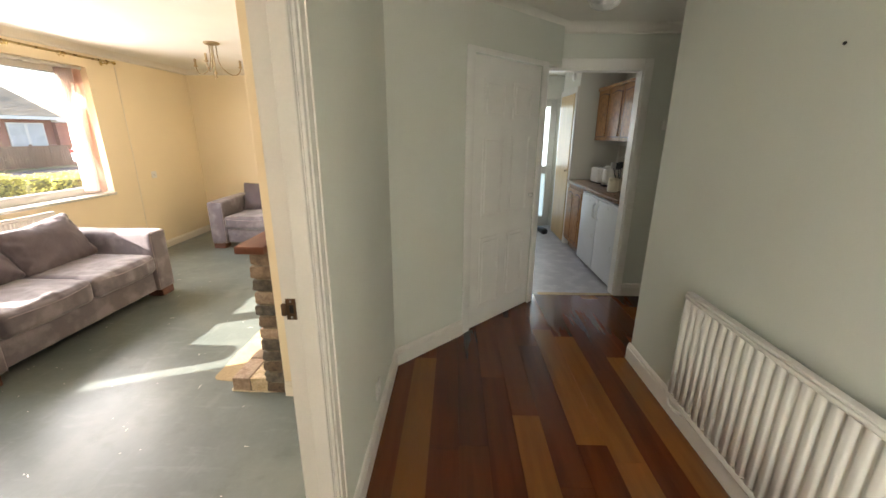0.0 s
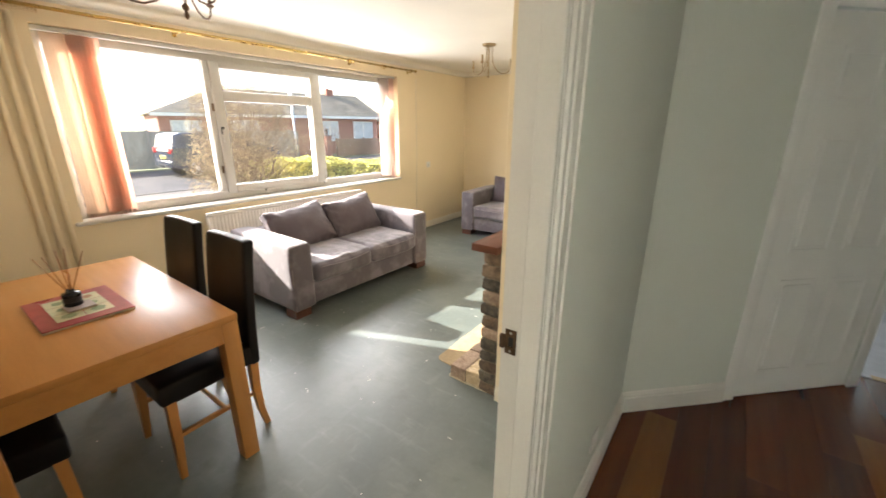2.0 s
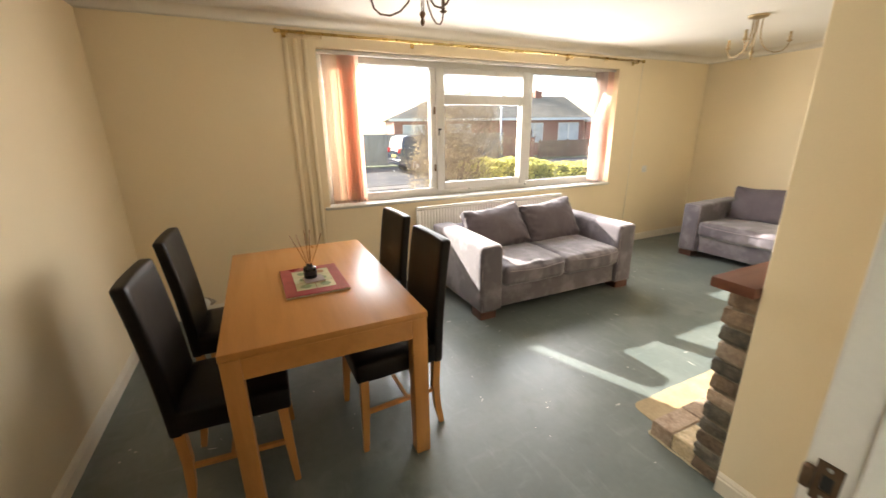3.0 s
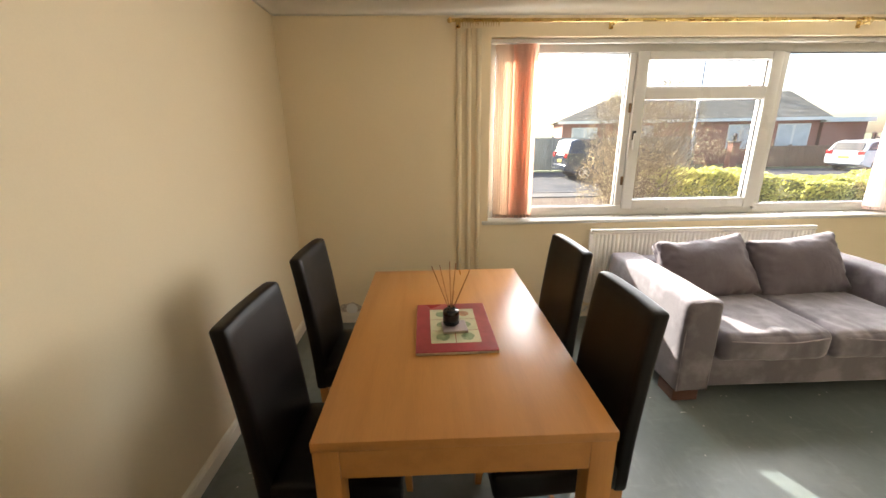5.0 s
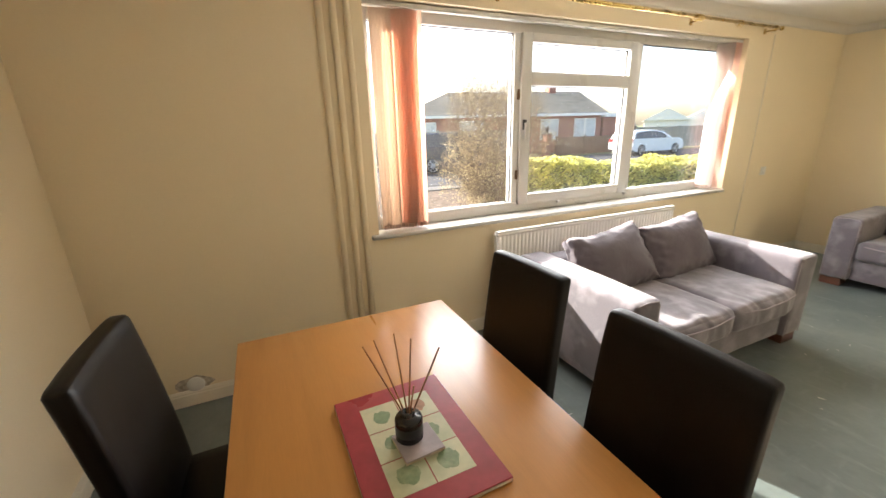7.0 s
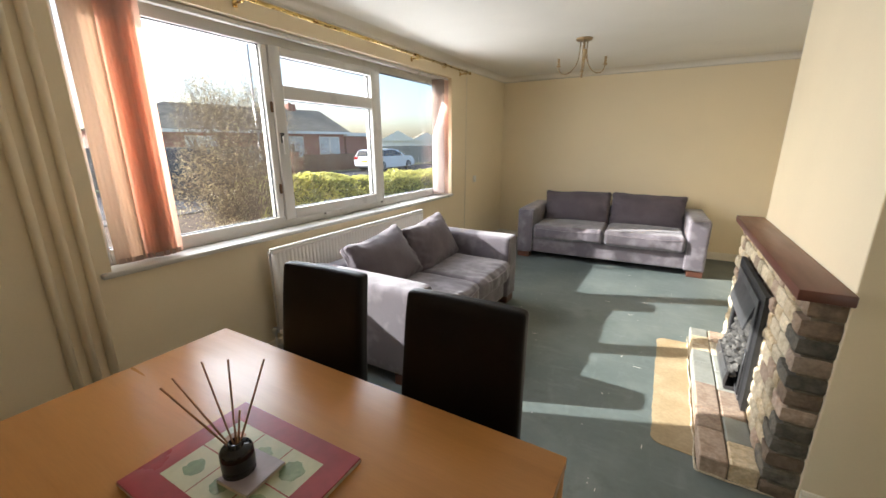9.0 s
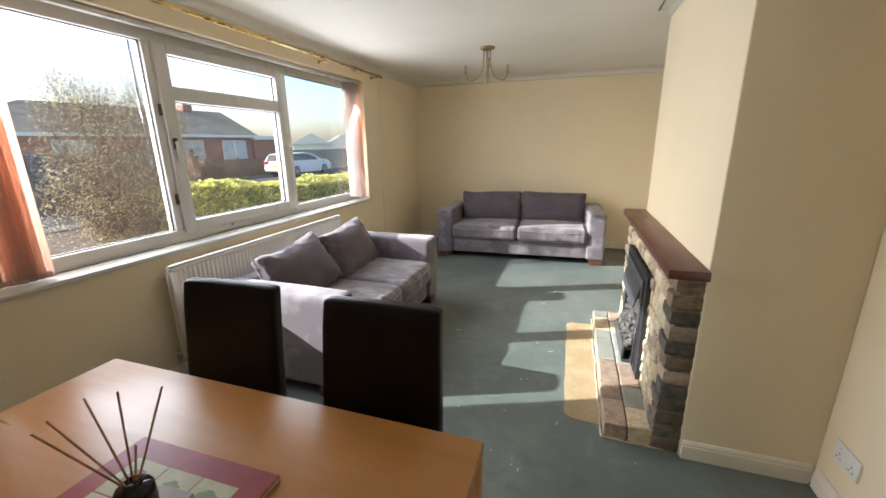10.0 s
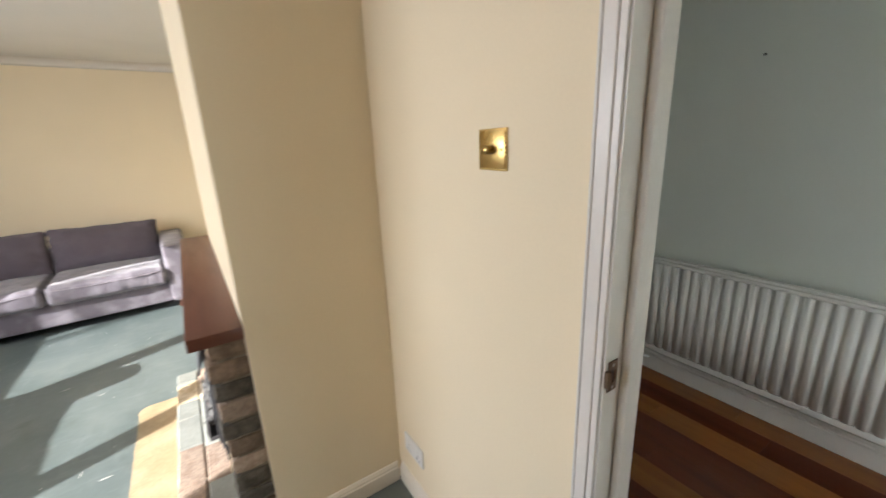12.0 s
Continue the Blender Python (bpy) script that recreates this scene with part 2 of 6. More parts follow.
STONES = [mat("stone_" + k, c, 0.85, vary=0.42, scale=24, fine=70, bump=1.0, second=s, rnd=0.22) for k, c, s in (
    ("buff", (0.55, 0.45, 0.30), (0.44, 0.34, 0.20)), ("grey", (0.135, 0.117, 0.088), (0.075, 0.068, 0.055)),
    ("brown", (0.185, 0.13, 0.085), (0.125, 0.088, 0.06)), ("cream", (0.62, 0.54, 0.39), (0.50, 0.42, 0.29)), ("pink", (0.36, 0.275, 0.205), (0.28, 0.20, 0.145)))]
SLATE = mat("stone_slate_blue", (0.27, 0.275, 0.24), 0.75, vary=0.15, scale=9, fine=60, bump=0.3, rnd=0.12)
BLACKM = mat("matt_black_metal", (0.028, 0.028, 0.03), 0.5, metal=0.3, vary=0.2, scale=9, fine=90)
GREYM = mat("grey_metal", (0.12, 0.12, 0.125), 0.42, metal=0.6, vary=0.15, scale=9, fine=90)
COALM = mat("ceramic_coal", (0.045, 0.043, 0.04), 0.9, vary=0.6, scale=22, fine=80, bump=0.8, second=(0.11, 0.105, 0.095), rnd=0.3)
PLASTIC = mat("white_plastic", (0.78, 0.76, 0.71), 0.35, vary=0.03, bump=0.0)
DARK = mat("black_plastic", (0.015, 0.015, 0.016), 0.3, vary=0.1, bump=0.0)
STEEL = mat("brushed_steel", (0.55, 0.54, 0.52), 0.3, metal=1.0, vary=0.1, scale=8, fine=100, bump=0.02)
REED = mat("reed_wood", (0.46, 0.22, 0.10), 0.7, vary=0.25, scale=20, fine=90, stretch=(1, 1, 0.2))
JARM = mat("black_glass_jar", (0.012, 0.011, 0.012), 0.18, vary=0.1, bump=0.0)
MATRED = mat("crimson_placemat_print", (0.36, 0.045, 0.055), 0.3, vary=0.22, scale=7, fine=45, bump=0.04, second=(0.30, 0.035, 0.045))
MATTILE = mat("cream_leaf_print", (0.62, 0.60, 0.40), 0.35, vary=0.1, scale=14, fine=60, bump=0.02, second=(0.50, 0.52, 0.33))
MATLEAF = mat("green_leaf_print", (0.22, 0.30, 0.16), 0.4, vary=0.25, scale=30, fine=90, bump=0.0, second=(0.33, 0.38, 0.22))
MATRUST = mat("rust_leaf_print", (0.45, 0.24, 0.12), 0.4, vary=0.25, scale=30, fine=90, bump=0.0)
CORK = mat("cork_backing", (0.60, 0.50, 0.36), 0.9, vary=0.2, scale=40, fine=140, bump=0.3)
COASTER = mat("grey_coaster_print", (0.46, 0.40, 0.42), 0.35, vary=0.15, scale=18, fine=60, bump=0.02)
PLANKS = [mat("plank_" + k, c, 0.17, vary=0.10, scale=1.6, fine=16, bump=0.0, spec=0.5, second=s, stretch=(10, 0.8, 10), rnd=0.14) for k, c, s in (
    ("dark", (0.100, 0.023, 0.006), (0.076, 0.017, 0.004)), ("red", (0.130, 0.034, 0.008), (0.105, 0.026, 0.006)), ("amber", (0.215, 0.076, 0.016), (0.180, 0.061, 0.013)))]
OAK = mat("honey_oak", (0.36, 0.155, 0.034), 0.35, vary=0.2, scale=2, fine=25, bump=0.05, second=(0.21, 0.078, 0.016), stretch=(9, 9, 1))
PALEOAK = mat("pale_flush_wood", (0.62, 0.42, 0.20), 0.4, vary=0.1, scale=2, fine=25, bump=0.03, stretch=(9, 9, 1))
WORKTOP = mat("brown_worktop", (0.22, 0.13, 0.08), 0.3, vary=0.25, scale=30, fine=120, bump=0.03)
FRIDGEM = mat("white_fridge_enamel", (0.72, 0.74, 0.76), 0.3, vary=0.03, bump=0.0)
PLASTER = mat("bare_plaster", (0.58, 0.50, 0.40), 0.9, vary=0.4, scale=40, fine=120, bump=0.5)


# ---- mesh tools ----
def box(bm, x0, x1, y0, y1, z0, z1, bev=0.0, seg=2):
    v = [bm.verts.new(p) for p in ((x0, y0, z0), (x1, y0, z0), (x1, y1, z0), (x0, y1, z0), (x0, y0, z1), (x1, y0, z1), (x1, y1, z1), (x0, y1, z1))]
    f = [bm.faces.new([v[i] for i in q]) for q in ((3, 2, 1, 0), (4, 5, 6, 7), (0, 1, 5, 4), (1, 2, 6, 5), (2, 3, 7, 6), (3, 0, 4, 7))]
    if bev:
        edges = list({e for q in f for e in q.edges})
        bmesh.ops.bevel(bm, geom=edges, offset=bev, segments=seg, affect="EDGES", profile=0.5)
    return bm


def B(*a, **k):
    return box(bmesh.new(), *a, **k)


def ring_points(c, u, w, r, n):
    return [c + u * (r * math.cos(2 * math.pi * i / n)) + w * (r * math.sin(2 * math.pi * i / n)) for i in range(n)]


def tube(bm, pts, r, n=8, closed=False, caps=True):
    """A round bar along points; r is one radius or one for each point."""
    pts = [Vector(p) for p in pts]
    radii = r if isinstance(r, (list, tuple)) else [r] * len(pts)
    rings, up = [], None
    for i, p in enumerate(pts):
        a = pts[i - 1] if i or closed else p
        b = pts[(i + 1) % len(pts)] if i < len(pts) - 1 or closed else p
        d = (b - a).normalized()
        if up is None:
            up = d.orthogonal().normalized()
        up = (up - d * up.dot(d)).normalized()
        rings.append([bm.verts.new(q) for q in ring_points(p, up, d.cross(up), radii[i], n)])
    for i in range(len(rings) if closed else len(rings) - 1):
        a, b = rings[i], rings[(i + 1) % len(rings)]
        for j in range(n):
            bm.faces.new((a[j], a[(j + 1) % n], b[(j + 1) % n], b[j]))
    if caps and not closed:
        bm.faces.new(rings[0][::-1])
        bm.faces.new(rings[-1])
    return bm


def lathe(bm, profile, at=(0, 0, 0), n=20):
    """Turns (radius, height) pairs about the z axis."""
    x, y, z = at
    rings = [[bm.verts.new((x + r * math.cos(2 * math.pi * i / n), y + r * math.sin(2 * math.pi * i / n), z + h)) for i in range(n)] for r, h in profile]
    for a, b in zip(rings, rings[1:]):
        for j in range(n):
            bm.faces.new((a[j], a[(j + 1) % n], b[(j + 1) % n], b[j]))
    bm.faces.new(rings[0][::-1])
    bm.faces.new(rings[-1])
    return bm


def prism(bm, outline, z0, z1):
    lo = [bm.verts.new((x, y, z0)) for x, y in outline]
    hi = [bm.verts.new((x, y, z1)) for x, y in outline]
    k = len(outline)
    for i in range(k):
        bm.faces.new((lo[i], lo[(i + 1) % k], hi[(i + 1) % k], hi[i]))
    bm.faces.new(lo[::-1])
    bm.faces.new(hi)
    return bm


def soft_box(half, r, bulge=(0, 0, 0), n=10, amp=0.0, freq=6.0, seed=0, sag=None):
    """A stuffed block: rounded edges, swollen faces, small wrinkles."""
    bm = bmesh.new()
    h = Vector(half)
    inner = Vector([max(a - r, 0.001) for a in half])
    for ax in range(3):
        for sg in (-1, 1):
            grid = []
            for i in range(n + 1):
                row = []
                for j in range(n + 1):
                    p = [0, 0, 0]
                    p[ax], p[(ax + 1) % 3], p[(ax + 2) % 3] = sg, math.sin((2 * i / n - 1) * math.pi / 2), math.sin((2 * j / n - 1) * math.pi / 2)
                    row.append(bm.verts.new([p[k] * h[k] for k in range(3)]))
                grid.append(row)
            for i in range(n):
                for j in range(n):
                    q = (grid[i][j], grid[i + 1][j], grid[i + 1][j + 1], grid[i][j + 1])
                    bm.faces.new(q if sg > 0 else q[::-1])
    bmesh.ops.remove_doubles(bm, verts=bm.verts, dist=1e-5)
    for v in bm.verts:
        c = Vector([max(-inner[k], min(inner[k], v.co[k])) for k in range(3)])
        d = v.co - c
        u = [v.co[k] / h[k] for k in range(3)]
        if d.length > 1e-6:
            v.co = c + d.normalized() * r
        for k in range(3):
            a, b = u[(k + 1) % 3], u[(k + 2) % 3]
            v.co[k] += bulge[k] * u[k] * max(0, 1 - a * a) * max(0, 1 - b * b)
        if amp:
            q = Vector((v.co.x * freq + seed * 7.3, v.co.y * freq * 0.8, v.co.z * freq + seed))
            v.co += noise.noise_vector(q) * amp + noise.noise_vector(q * 2.7) * amp * 0.45
        if sag:
            v.co.z += sag(u)
    return bm


def smooth(bm, angle=40):
    for f in bm.faces:
        f.smooth = True
    for e in bm.edges:
        if len(e.link_faces) == 2 and e.calc_face_angle(0) > radians(angle):
            e.smooth = False
    return bm


def mesh_of(name, bm, material):
    bmesh.ops.recalc_face_normals(bm, faces=bm.faces)
    data = bpy.data.meshes.new(name)
    bm.to_mesh(data)
    bm.free()
    for m in (material if isinstance(material, (list, tuple)) else [material]):
        data.materials.append(m)
    return data


def part(name, bm, material, parent=None, label="", at=None, sm=True):
    ob = new(name, mesh_of(name, smooth(bm) if sm else bm, material))
    if parent is not None:
        ob.parent = parent
    if at is not None:
        ob.matrix_basis = at
    return tagged(ob, label) if label else ob


def thing(name, m, label, category, group="", kind=""):
    ob = new(name)
    ob.empty_display_size = 0.1
    ob.matrix_basis = m
    return tagged(ob, label, category, group, kind)


def solid(name, bm, material, label, category, group="", kind="", at=None, sm=True):
    return tagged(part(name, bm, material, None, "", at, sm), label, category, group, kind)


def structure(name, bm, material, label, category, at=None):
    return solid(name, bm, material, label, category, "", "structure", at, False)


def wall_with_hole(bm, axis, t0, t1, a0, a1, z0, z1, holes):
    """A wall of thickness t0..t1 running a0..a1 along the other axis, with openings (a, b, low, high)."""
    def put(p, q, lo, hi):
        if q - p > 1e-4 and hi - lo > 1e-4:
            if axis == "x":
                box(bm, t0, t1, p, q, lo, hi)
            else:
                box(bm, p, q, t0, t1, lo, hi)
    cur = a0
    for p, q, lo, hi in sorted(holes):
        put(cur, p, z0, z1)
        put(p, q, z0, lo)
        put(p, q, hi, z1)
        cur = q
    put(cur, a1, z0, z1)
    return bm


# ---- setting: living room ----
XW, XD, XH = -3.825, -0.385, -0.290      # window wall, door wall on the room's side and on the hall's side
Y0, Y1 = -0.427, 6.165                   # dining end and far end
ZC = 2.375                              # ceiling
DJ0, DJ1, DH = 0.357, 1.162, 2.0        # the doorway between hall and room
WY0, WY1, WZ0, WZ1 = 1.075, 4.53, 0.82, 2.168
ZT = 2.55

structure("wall_west", wall_with_hole(bmesh.new(), "x", XW - 0.26, XW, Y0 - 0.12, Y1 + 0.12, -0.3, ZT, [(WY0, WY1, WZ0, WZ1)]), CREAM, "cream painted wall with a wide window opening", "wall")
structure("wall_south", box(bmesh.new(), XW, XD, Y0 - 0.12, Y0, -0.3, ZT), CREAM, "cream painted wall behind the dining table", "wall")
structure("wall_north", box(bmesh.new(), XW, XD, Y1, Y1 + 0.12, -0.3, ZT), CREAM, "cream painted wall behind the far sofa", "wall")
XM = (XD + XH) / 2
structure("wall_east", wall_with_hole(bmesh.new(), "x", XD, XM, Y0 - 0.12, Y1 + 0.12, -0.1, ZT, [(DJ0 - 0.03, DJ1 + 0.03, -0.1, DH + 0.03)]), CREAM, "cream painted wall with the doorway to the hall", "wall")
structure("chimney_breast", box(bmesh.new(), -0.905, XD, 2.130, 3.72, 0, ZC, 0.003, 1), CREAM, "cream painted chimney breast above the stone fireplace", "chimney breast")
structure("floor", box(bmesh.new(), XW, XD, Y0, Y1, -0.12, 0.0), FLOOR, "worn dark green tiled floor with chalky scuffs", "floor")
structure("ceiling", box(bmesh.new(), XW, XD, Y0, Y1, ZC, ZT), CEIL, "off-white painted ceiling", "ceiling")


def coving(pts, material, name):
    """A hollow quarter-round moulding along the tops of walls; pts go round with the room on the left hand."""
    bm = bmesh.new()
    r = 0.072
    prof = [(0.0, -r)] + [(r - r * math.cos(a * math.pi / 12), -r + r * math.sin(a * math.pi / 12)) for a in range(7)] + [(r, 0.0), (0.0, 0.0)]
    k = len(pts)
    rings = []
    for i, p in enumerate(pts):
        p = Vector(p)
        d0 = (p - Vector(pts[i - 1])).normalized()
        d1 = (Vector(pts[(i + 1) % k]) - p).normalized()
        n0, n1 = Vector((-d0.y, d0.x)), Vector((-d1.y, d1.x))
        b = (n0 + n1) / (1 + n0.dot(n1))
        rings.append([bm.verts.new((p.x + b.x * o, p.y + b.y * o, ZC - 0.002 + h)) for o, h in prof])
    for i in range(k):
        a, b = rings[i], rings[(i + 1) % k]
        for j in range(len(prof)):
            jj = (j + 1) % len(prof)
            bm.faces.new((a[j], b[j], b[jj], a[jj]))
    return structure(name, smooth(bm, 50), material, "plain plaster coving painted off-white", "coving")


e = 0.002
coving([(XW + e, Y0 + e), (XD - e, Y0 + e), (XD - e, 2.130 - e), (-0.905 - e, 2.130 - e), (-0.905 - e, 3.72 + e), (XD - e, 3.72 + e), (XD - e, Y1 - e), (XW + e, Y1 - e)], COVE, "trim_coving_1")


def skirting(name, runs, h, t, material, label):
    """runs: (x0, y0, x1, y1), the room on the left hand of each run."""
    for x0, y0, x1, y1 in runs:
        p, q = Vector((x0, y0, 0)), Vector((x1, y1, 0))
        L = (q - p).length
        bm = bmesh.new()
        prof = [(0, 0.001), (t, 0.001), (t, h * 0.72), (t * 0.75, h * 0.78), (t * 0.75, h * 0.86), (t * 0.35, h * 0.97), (0, h)]
        a = [bm.verts.new((0, o, z)) for o, z in prof]
        b = [bm.verts.new((L, o, z)) for o, z in prof]
        for j in range(len(prof)):
            jj = (j + 1) % len(prof)
            bm.faces.new((a[j], b[j], b[jj], a[jj]))
        bm.faces.new(a[::-1])
        bm.faces.new(b)
        ang = math.atan2(q.y - p.y, q.x - p.x)
        structure(name, bm, material, label, "skirting board", at=Matrix.Translation(p) @ Matrix.Rotation(ang, 4, "Z"))


g = 0.001
skirting("baseboard", [(XW + g, Y0 + g, XD - g, Y0 + g), (XD - g, DJ1 + 0.045, XD - g, 2.11), (XD - 0.02, 2.130 - g, -0.898, 2.130 - g), (XD - g, Y0 + 0.02, XD - g, DJ0 - 0.06),
                       (XD - g, 3.74, XD - g, Y1 - 0.02), (XD - g, Y1 - g, XW + g, Y1 - g), (XW + g, Y1 - 0.02, XW + g, Y0 + 0.02)], 0.095, 0.016, TRIMC, "low cream gloss painted skirting board")

# door lining, stops and architraves between hall and room
dl = thing("door_frame_1", pose((XD + XH) / 2, (DJ0 + DJ1) / 2, 0), "white gloss painted doorway lining with moulded architraves", "door frame", kind="structure")
hw = (DJ1 - DJ0) / 2
xr, xh = XD - (XD + XH) / 2 - 0.001, XH - (XD + XH) / 2 + 0.004
for sg in (-1, 1):
    a, b = sorted((sg * hw, sg * (hw + 0.03)))
    part("lining", B(xr, xh, a, b, 0, DH + 0.03), WHITE, dl, sm=False)
    a, b = sorted((sg * (hw - 0.018), sg * hw))
    part("door_stop", B(0.004, xh - 0.001, a, b, 0, DH - 0.012, 0.002, 1), WHITE, dl, sm=False)
part("lining", B(xr, xh, -hw, hw, DH, DH + 0.03), WHITE, dl, sm=False)
part("door_stop", B(-0.005, 0.028, -hw, hw, DH - 0.012, DH, 0.002, 1), WHITE, dl, sm=False)


def architrave(bm, side, y_in, y_out, z1, x0, deep):
    """Stepped moulding: three flats of falling thickness from the outside in."""
    d = y_out - y_in
    for f0, f1, t in ((0.0, 0.30, 0.55), (0.30, 0.86, 0.8), (0.86, 1.0, 1.0)):
        a, b = sorted((y_in + d * f0, y_in + d * f1))
        box(bm, *sorted((x0, x0 + side * t * deep)), a, b, 0, z1 + abs(d) * f1, 0.0025, 2)
    return bm


for side, x0 in ((-1, xr), (1, xh)):
    for sg in (-1, 1):
        w, deep = (0.048, 0.010) if side < 0 else (0.068, 0.017)
        part("architrave", architrave(bmesh.new(), side, sg * (hw + 0.004), sg * (hw + 0.004 + w), DH, x0, deep), WHITE, dl, sm=False)
    part("architrave", B(*sorted((x0, x0 + side * 0.016)), -hw - 0.004, hw + 0.004, DH + 0.005, DH + 0.062, 0.003, 1), WHITE, dl, sm=False)
# brass strike plate on the far jamb, in dark bronze to carry its shadow
sp = thing("strike_plate", pose(-0.363, DJ1 - 0.001, 1.034), "brass strike plate on the door jamb, coloured dark for its shadow", "strike plate")
bm = bmesh.new()
wall_with_hole(bm, "y", -0.002, 0.0005, -0.014, 0.014, -0.032, 0.032, [(-0.006, 0.007, -0.013, 0.013)])
part("plate", bm, BRONZE, sp, sm=False)
part("lip", B(-0.026, -0.013, -0.010, 0.0005, -0.018, 0.018, 0.002, 1), BRONZE, sp)
part("latch_hole", B(-0.006, 0.007, 0.0006, 0.0030, -0.013, 0.013), DARK, sp, sm=False)
for z in (-0.024, 0.024):
    part("screw", lathe(bmesh.new(), [(0.0035, 0), (0.003, 0.001), (0.0015, 0.0012)], n=10), STEEL, sp, at=pose(0, -0.002, z, 90))

# the room's own door, folded right back against the wall
dr = thing("door_1", pose(XD - 0.020, DJ0 + 0.012, 0.008, 0, 0, 2.2), "dark mahogany-stained panelled door standing wide open", "door", kind="structure")
part("leaf", B(-0.042, 0.0, -0.765, 0, 0, 1.985, 0.003, 1), MAHOGUP, dr, sm=False)
for y0, y1 in ((-0.66, -0.42), (-0.34, -0.10)):
    for z0, z1 in ((0.22, 0.86), (1.02, 1.50), (1.60, 1.86)):
        part("raised_panel", B(-0.048, -0.040, y0, y1, z0, z1, 0.005, 1), MAHOGUP, dr, sm=False)
for z in (0.22, 1.0, 1.76):
    part("hinge", tube(bmesh.new(), [(0.006, 0.006, z), (0.006, 0.006, z + 0.09)], 0.006, 8), OLDBRASS, dr)
part("door_knob", lathe(bmesh.new(), [(0.012, 0), (0.012, 0.02), (0.026, 0.034), (0.026, 0.048), (0.01, 0.058)], n=16), BRASS, dr, at=pose(-0.042, -0.70, 1.02, 0, -90))

# ---- window ----
wf = thing("window_1", pose(-3.99, 0, 0), "wide white plastic window with three lights and a top vent", "window", kind="structure")
FX0, FX1 = -0.035, 0.035


def bar(name, y0, y1, z0, z1, x1=FX1, bev=0.006, parent=None):
    return part(name, B(FX0, x1, y0, y1, z0, z1, bev, 2), UPVC, parent or wf)


frame_parts = (("jamb", WY0, 1.130, 0.850, 2.164), ("jamb", 4.475, WY1, 0.850, 2.164), ("mullion", 2.150, 2.201, 0.93, 2.085), ("mullion", 3.334, 3.385, 0.93, 2.085),
               ("head", 1.130, 4.475, 2.085, 2.164), ("bottom_rail", 1.130, 4.475, 0.850, 0.930))
for nm, y0, y1, z0, z1 in frame_parts:
    bar(nm, y0, y1, z0, z1)
casement = part("casement", B(FX0, 0.052, 2.203, 2.292, 0.905, 2.092, 0.008, 2), UPVC, wf)
for y0, y1, z0, z1 in ((3.242, 3.332, 0.905, 2.092), (2.293, 3.241, 2.032, 2.092), (2.293, 3.241, 1.753, 1.846), (2.293, 3.241, 0.905, 0.981)):
    part("casement_rail", B(FX0, 0.051, y0, y1, z0, z1, 0.007, 2), UPVC, wf)
for y0, y1, z0, z1 in ((1.130, 2.150, 0.930, 2.085), (3.385, 4.475, 0.930, 2.085), (2.292, 3.242, 1.846, 2.032), (2.292, 3.242, 0.981, 1.753)):
    pane = part("pane", B(-0.004, 0.002, y0 + 0.001, y1 - 0.001, z0 + 0.001, z1 - 0.001), GLASS, wf, sm=False)
    pane.visible_shadow = False
    bm = bmesh.new()      # dark rubber seal round the pane
    s = 0.006
    for q in ((y0, y1, z0, z0 + s), (y0, y1, z1 - s, z1), (y0, y0 + s, z0 + s, z1 - s), (y1 - s, y1, z0 + s, z1 - s)):
        box(bm, 0.0025, 0.012, *q)
    part("seal", bm, DARK, wf, sm=False)
hd = part("window_handle", B(0.052, 0.064, 2.220, 2.250, 1.455, 1.525, 0.004, 2), DARK, wf)
part("lever", B(0.0645, 0.082, 2.226, 2.248, 1.38, 1.505, 0.005, 2), UPVC, hd)
for z in (1.66, 1.10):
    part("hinge_cover", B(0.036, 0.050, 2.176, 2.196, z, z + 0.07, 0.004, 1), BRONZE, wf)
for y in (2.58, 3.32):
    part("wedge", B(0.036, 0.060, y, y + 0.03, 0.885, 0.9045, 0.003, 1), STEEL, wf)
part("window_sill", B(0.036, 0.193, WY0 - 0.047, WY1 + 0.003, 0.8205, 0.8495, 0.009, 3), UPVC, wf)
part("outer_sill", B(-0.22, -0.036, WY0 + 0.002, WY1 - 0.002, 0.821, 0.855, 0.004, 1), UPVC, wf)

# vertical blind drawn to both ends of its rail
vb = thing("vertical_blind", pose(-3.885, 0, WZ1 - 0.003), "peach cloth vertical blind with its vanes drawn to both ends", "blind")
part("headrail", B(-0.022, 0.022, WY0 + 0.01, WY1 - 0.01, -0.030, -0.001, 0.004, 1), UPVC, vb)


def vane(y, turn, width, material, zb):
    """A hanging strip of ribbed cloth with a weight sewn into its foot."""
    bm = bmesh.new()
    n = 32
    top, bot = [], []
    for i in range(n + 1):
        u = (i / n - 0.5) * width
        bow = 0.006 * math.cos(math.pi * (i / n - 0.5)) + 0.0012 * math.sin(2 * math.pi * 7 * i / n)
        top.append((bow, u))
        bot.append((bow + 0.0012, u))
    prism(bm, top + bot[::-1], zb, -0.034)
    v = part("vane", bm, material, vb, at=pose(0, y, 0, 0, 0, turn))
    part("weight", B(-0.001, 0.007, -width * 0.42, width * 0.42, zb - 0.004, zb + 0.022, 0.001, 1), PALEPEACH, v, sm=False)


rng = random.Random(4)
for i in range(4):
    vane(1.281 + 0.0300 * i, -24 + rng.uniform(-3, 3), 0.127, PEACH, -1.298 + rng.uniform(-0.004, 0.004))
vane(1.186, -6, 0.127, LIGHTPEACH, -1.300)
for i in range(5):
    vane(4.362 + 0.017 * i, -68 + rng.uniform(-3, 3), 0.127, PEACH, -1.292 + rng.uniform(-0.004, 0.004))
vane(4.308, -68, 0.127, SHEER, -1.292)
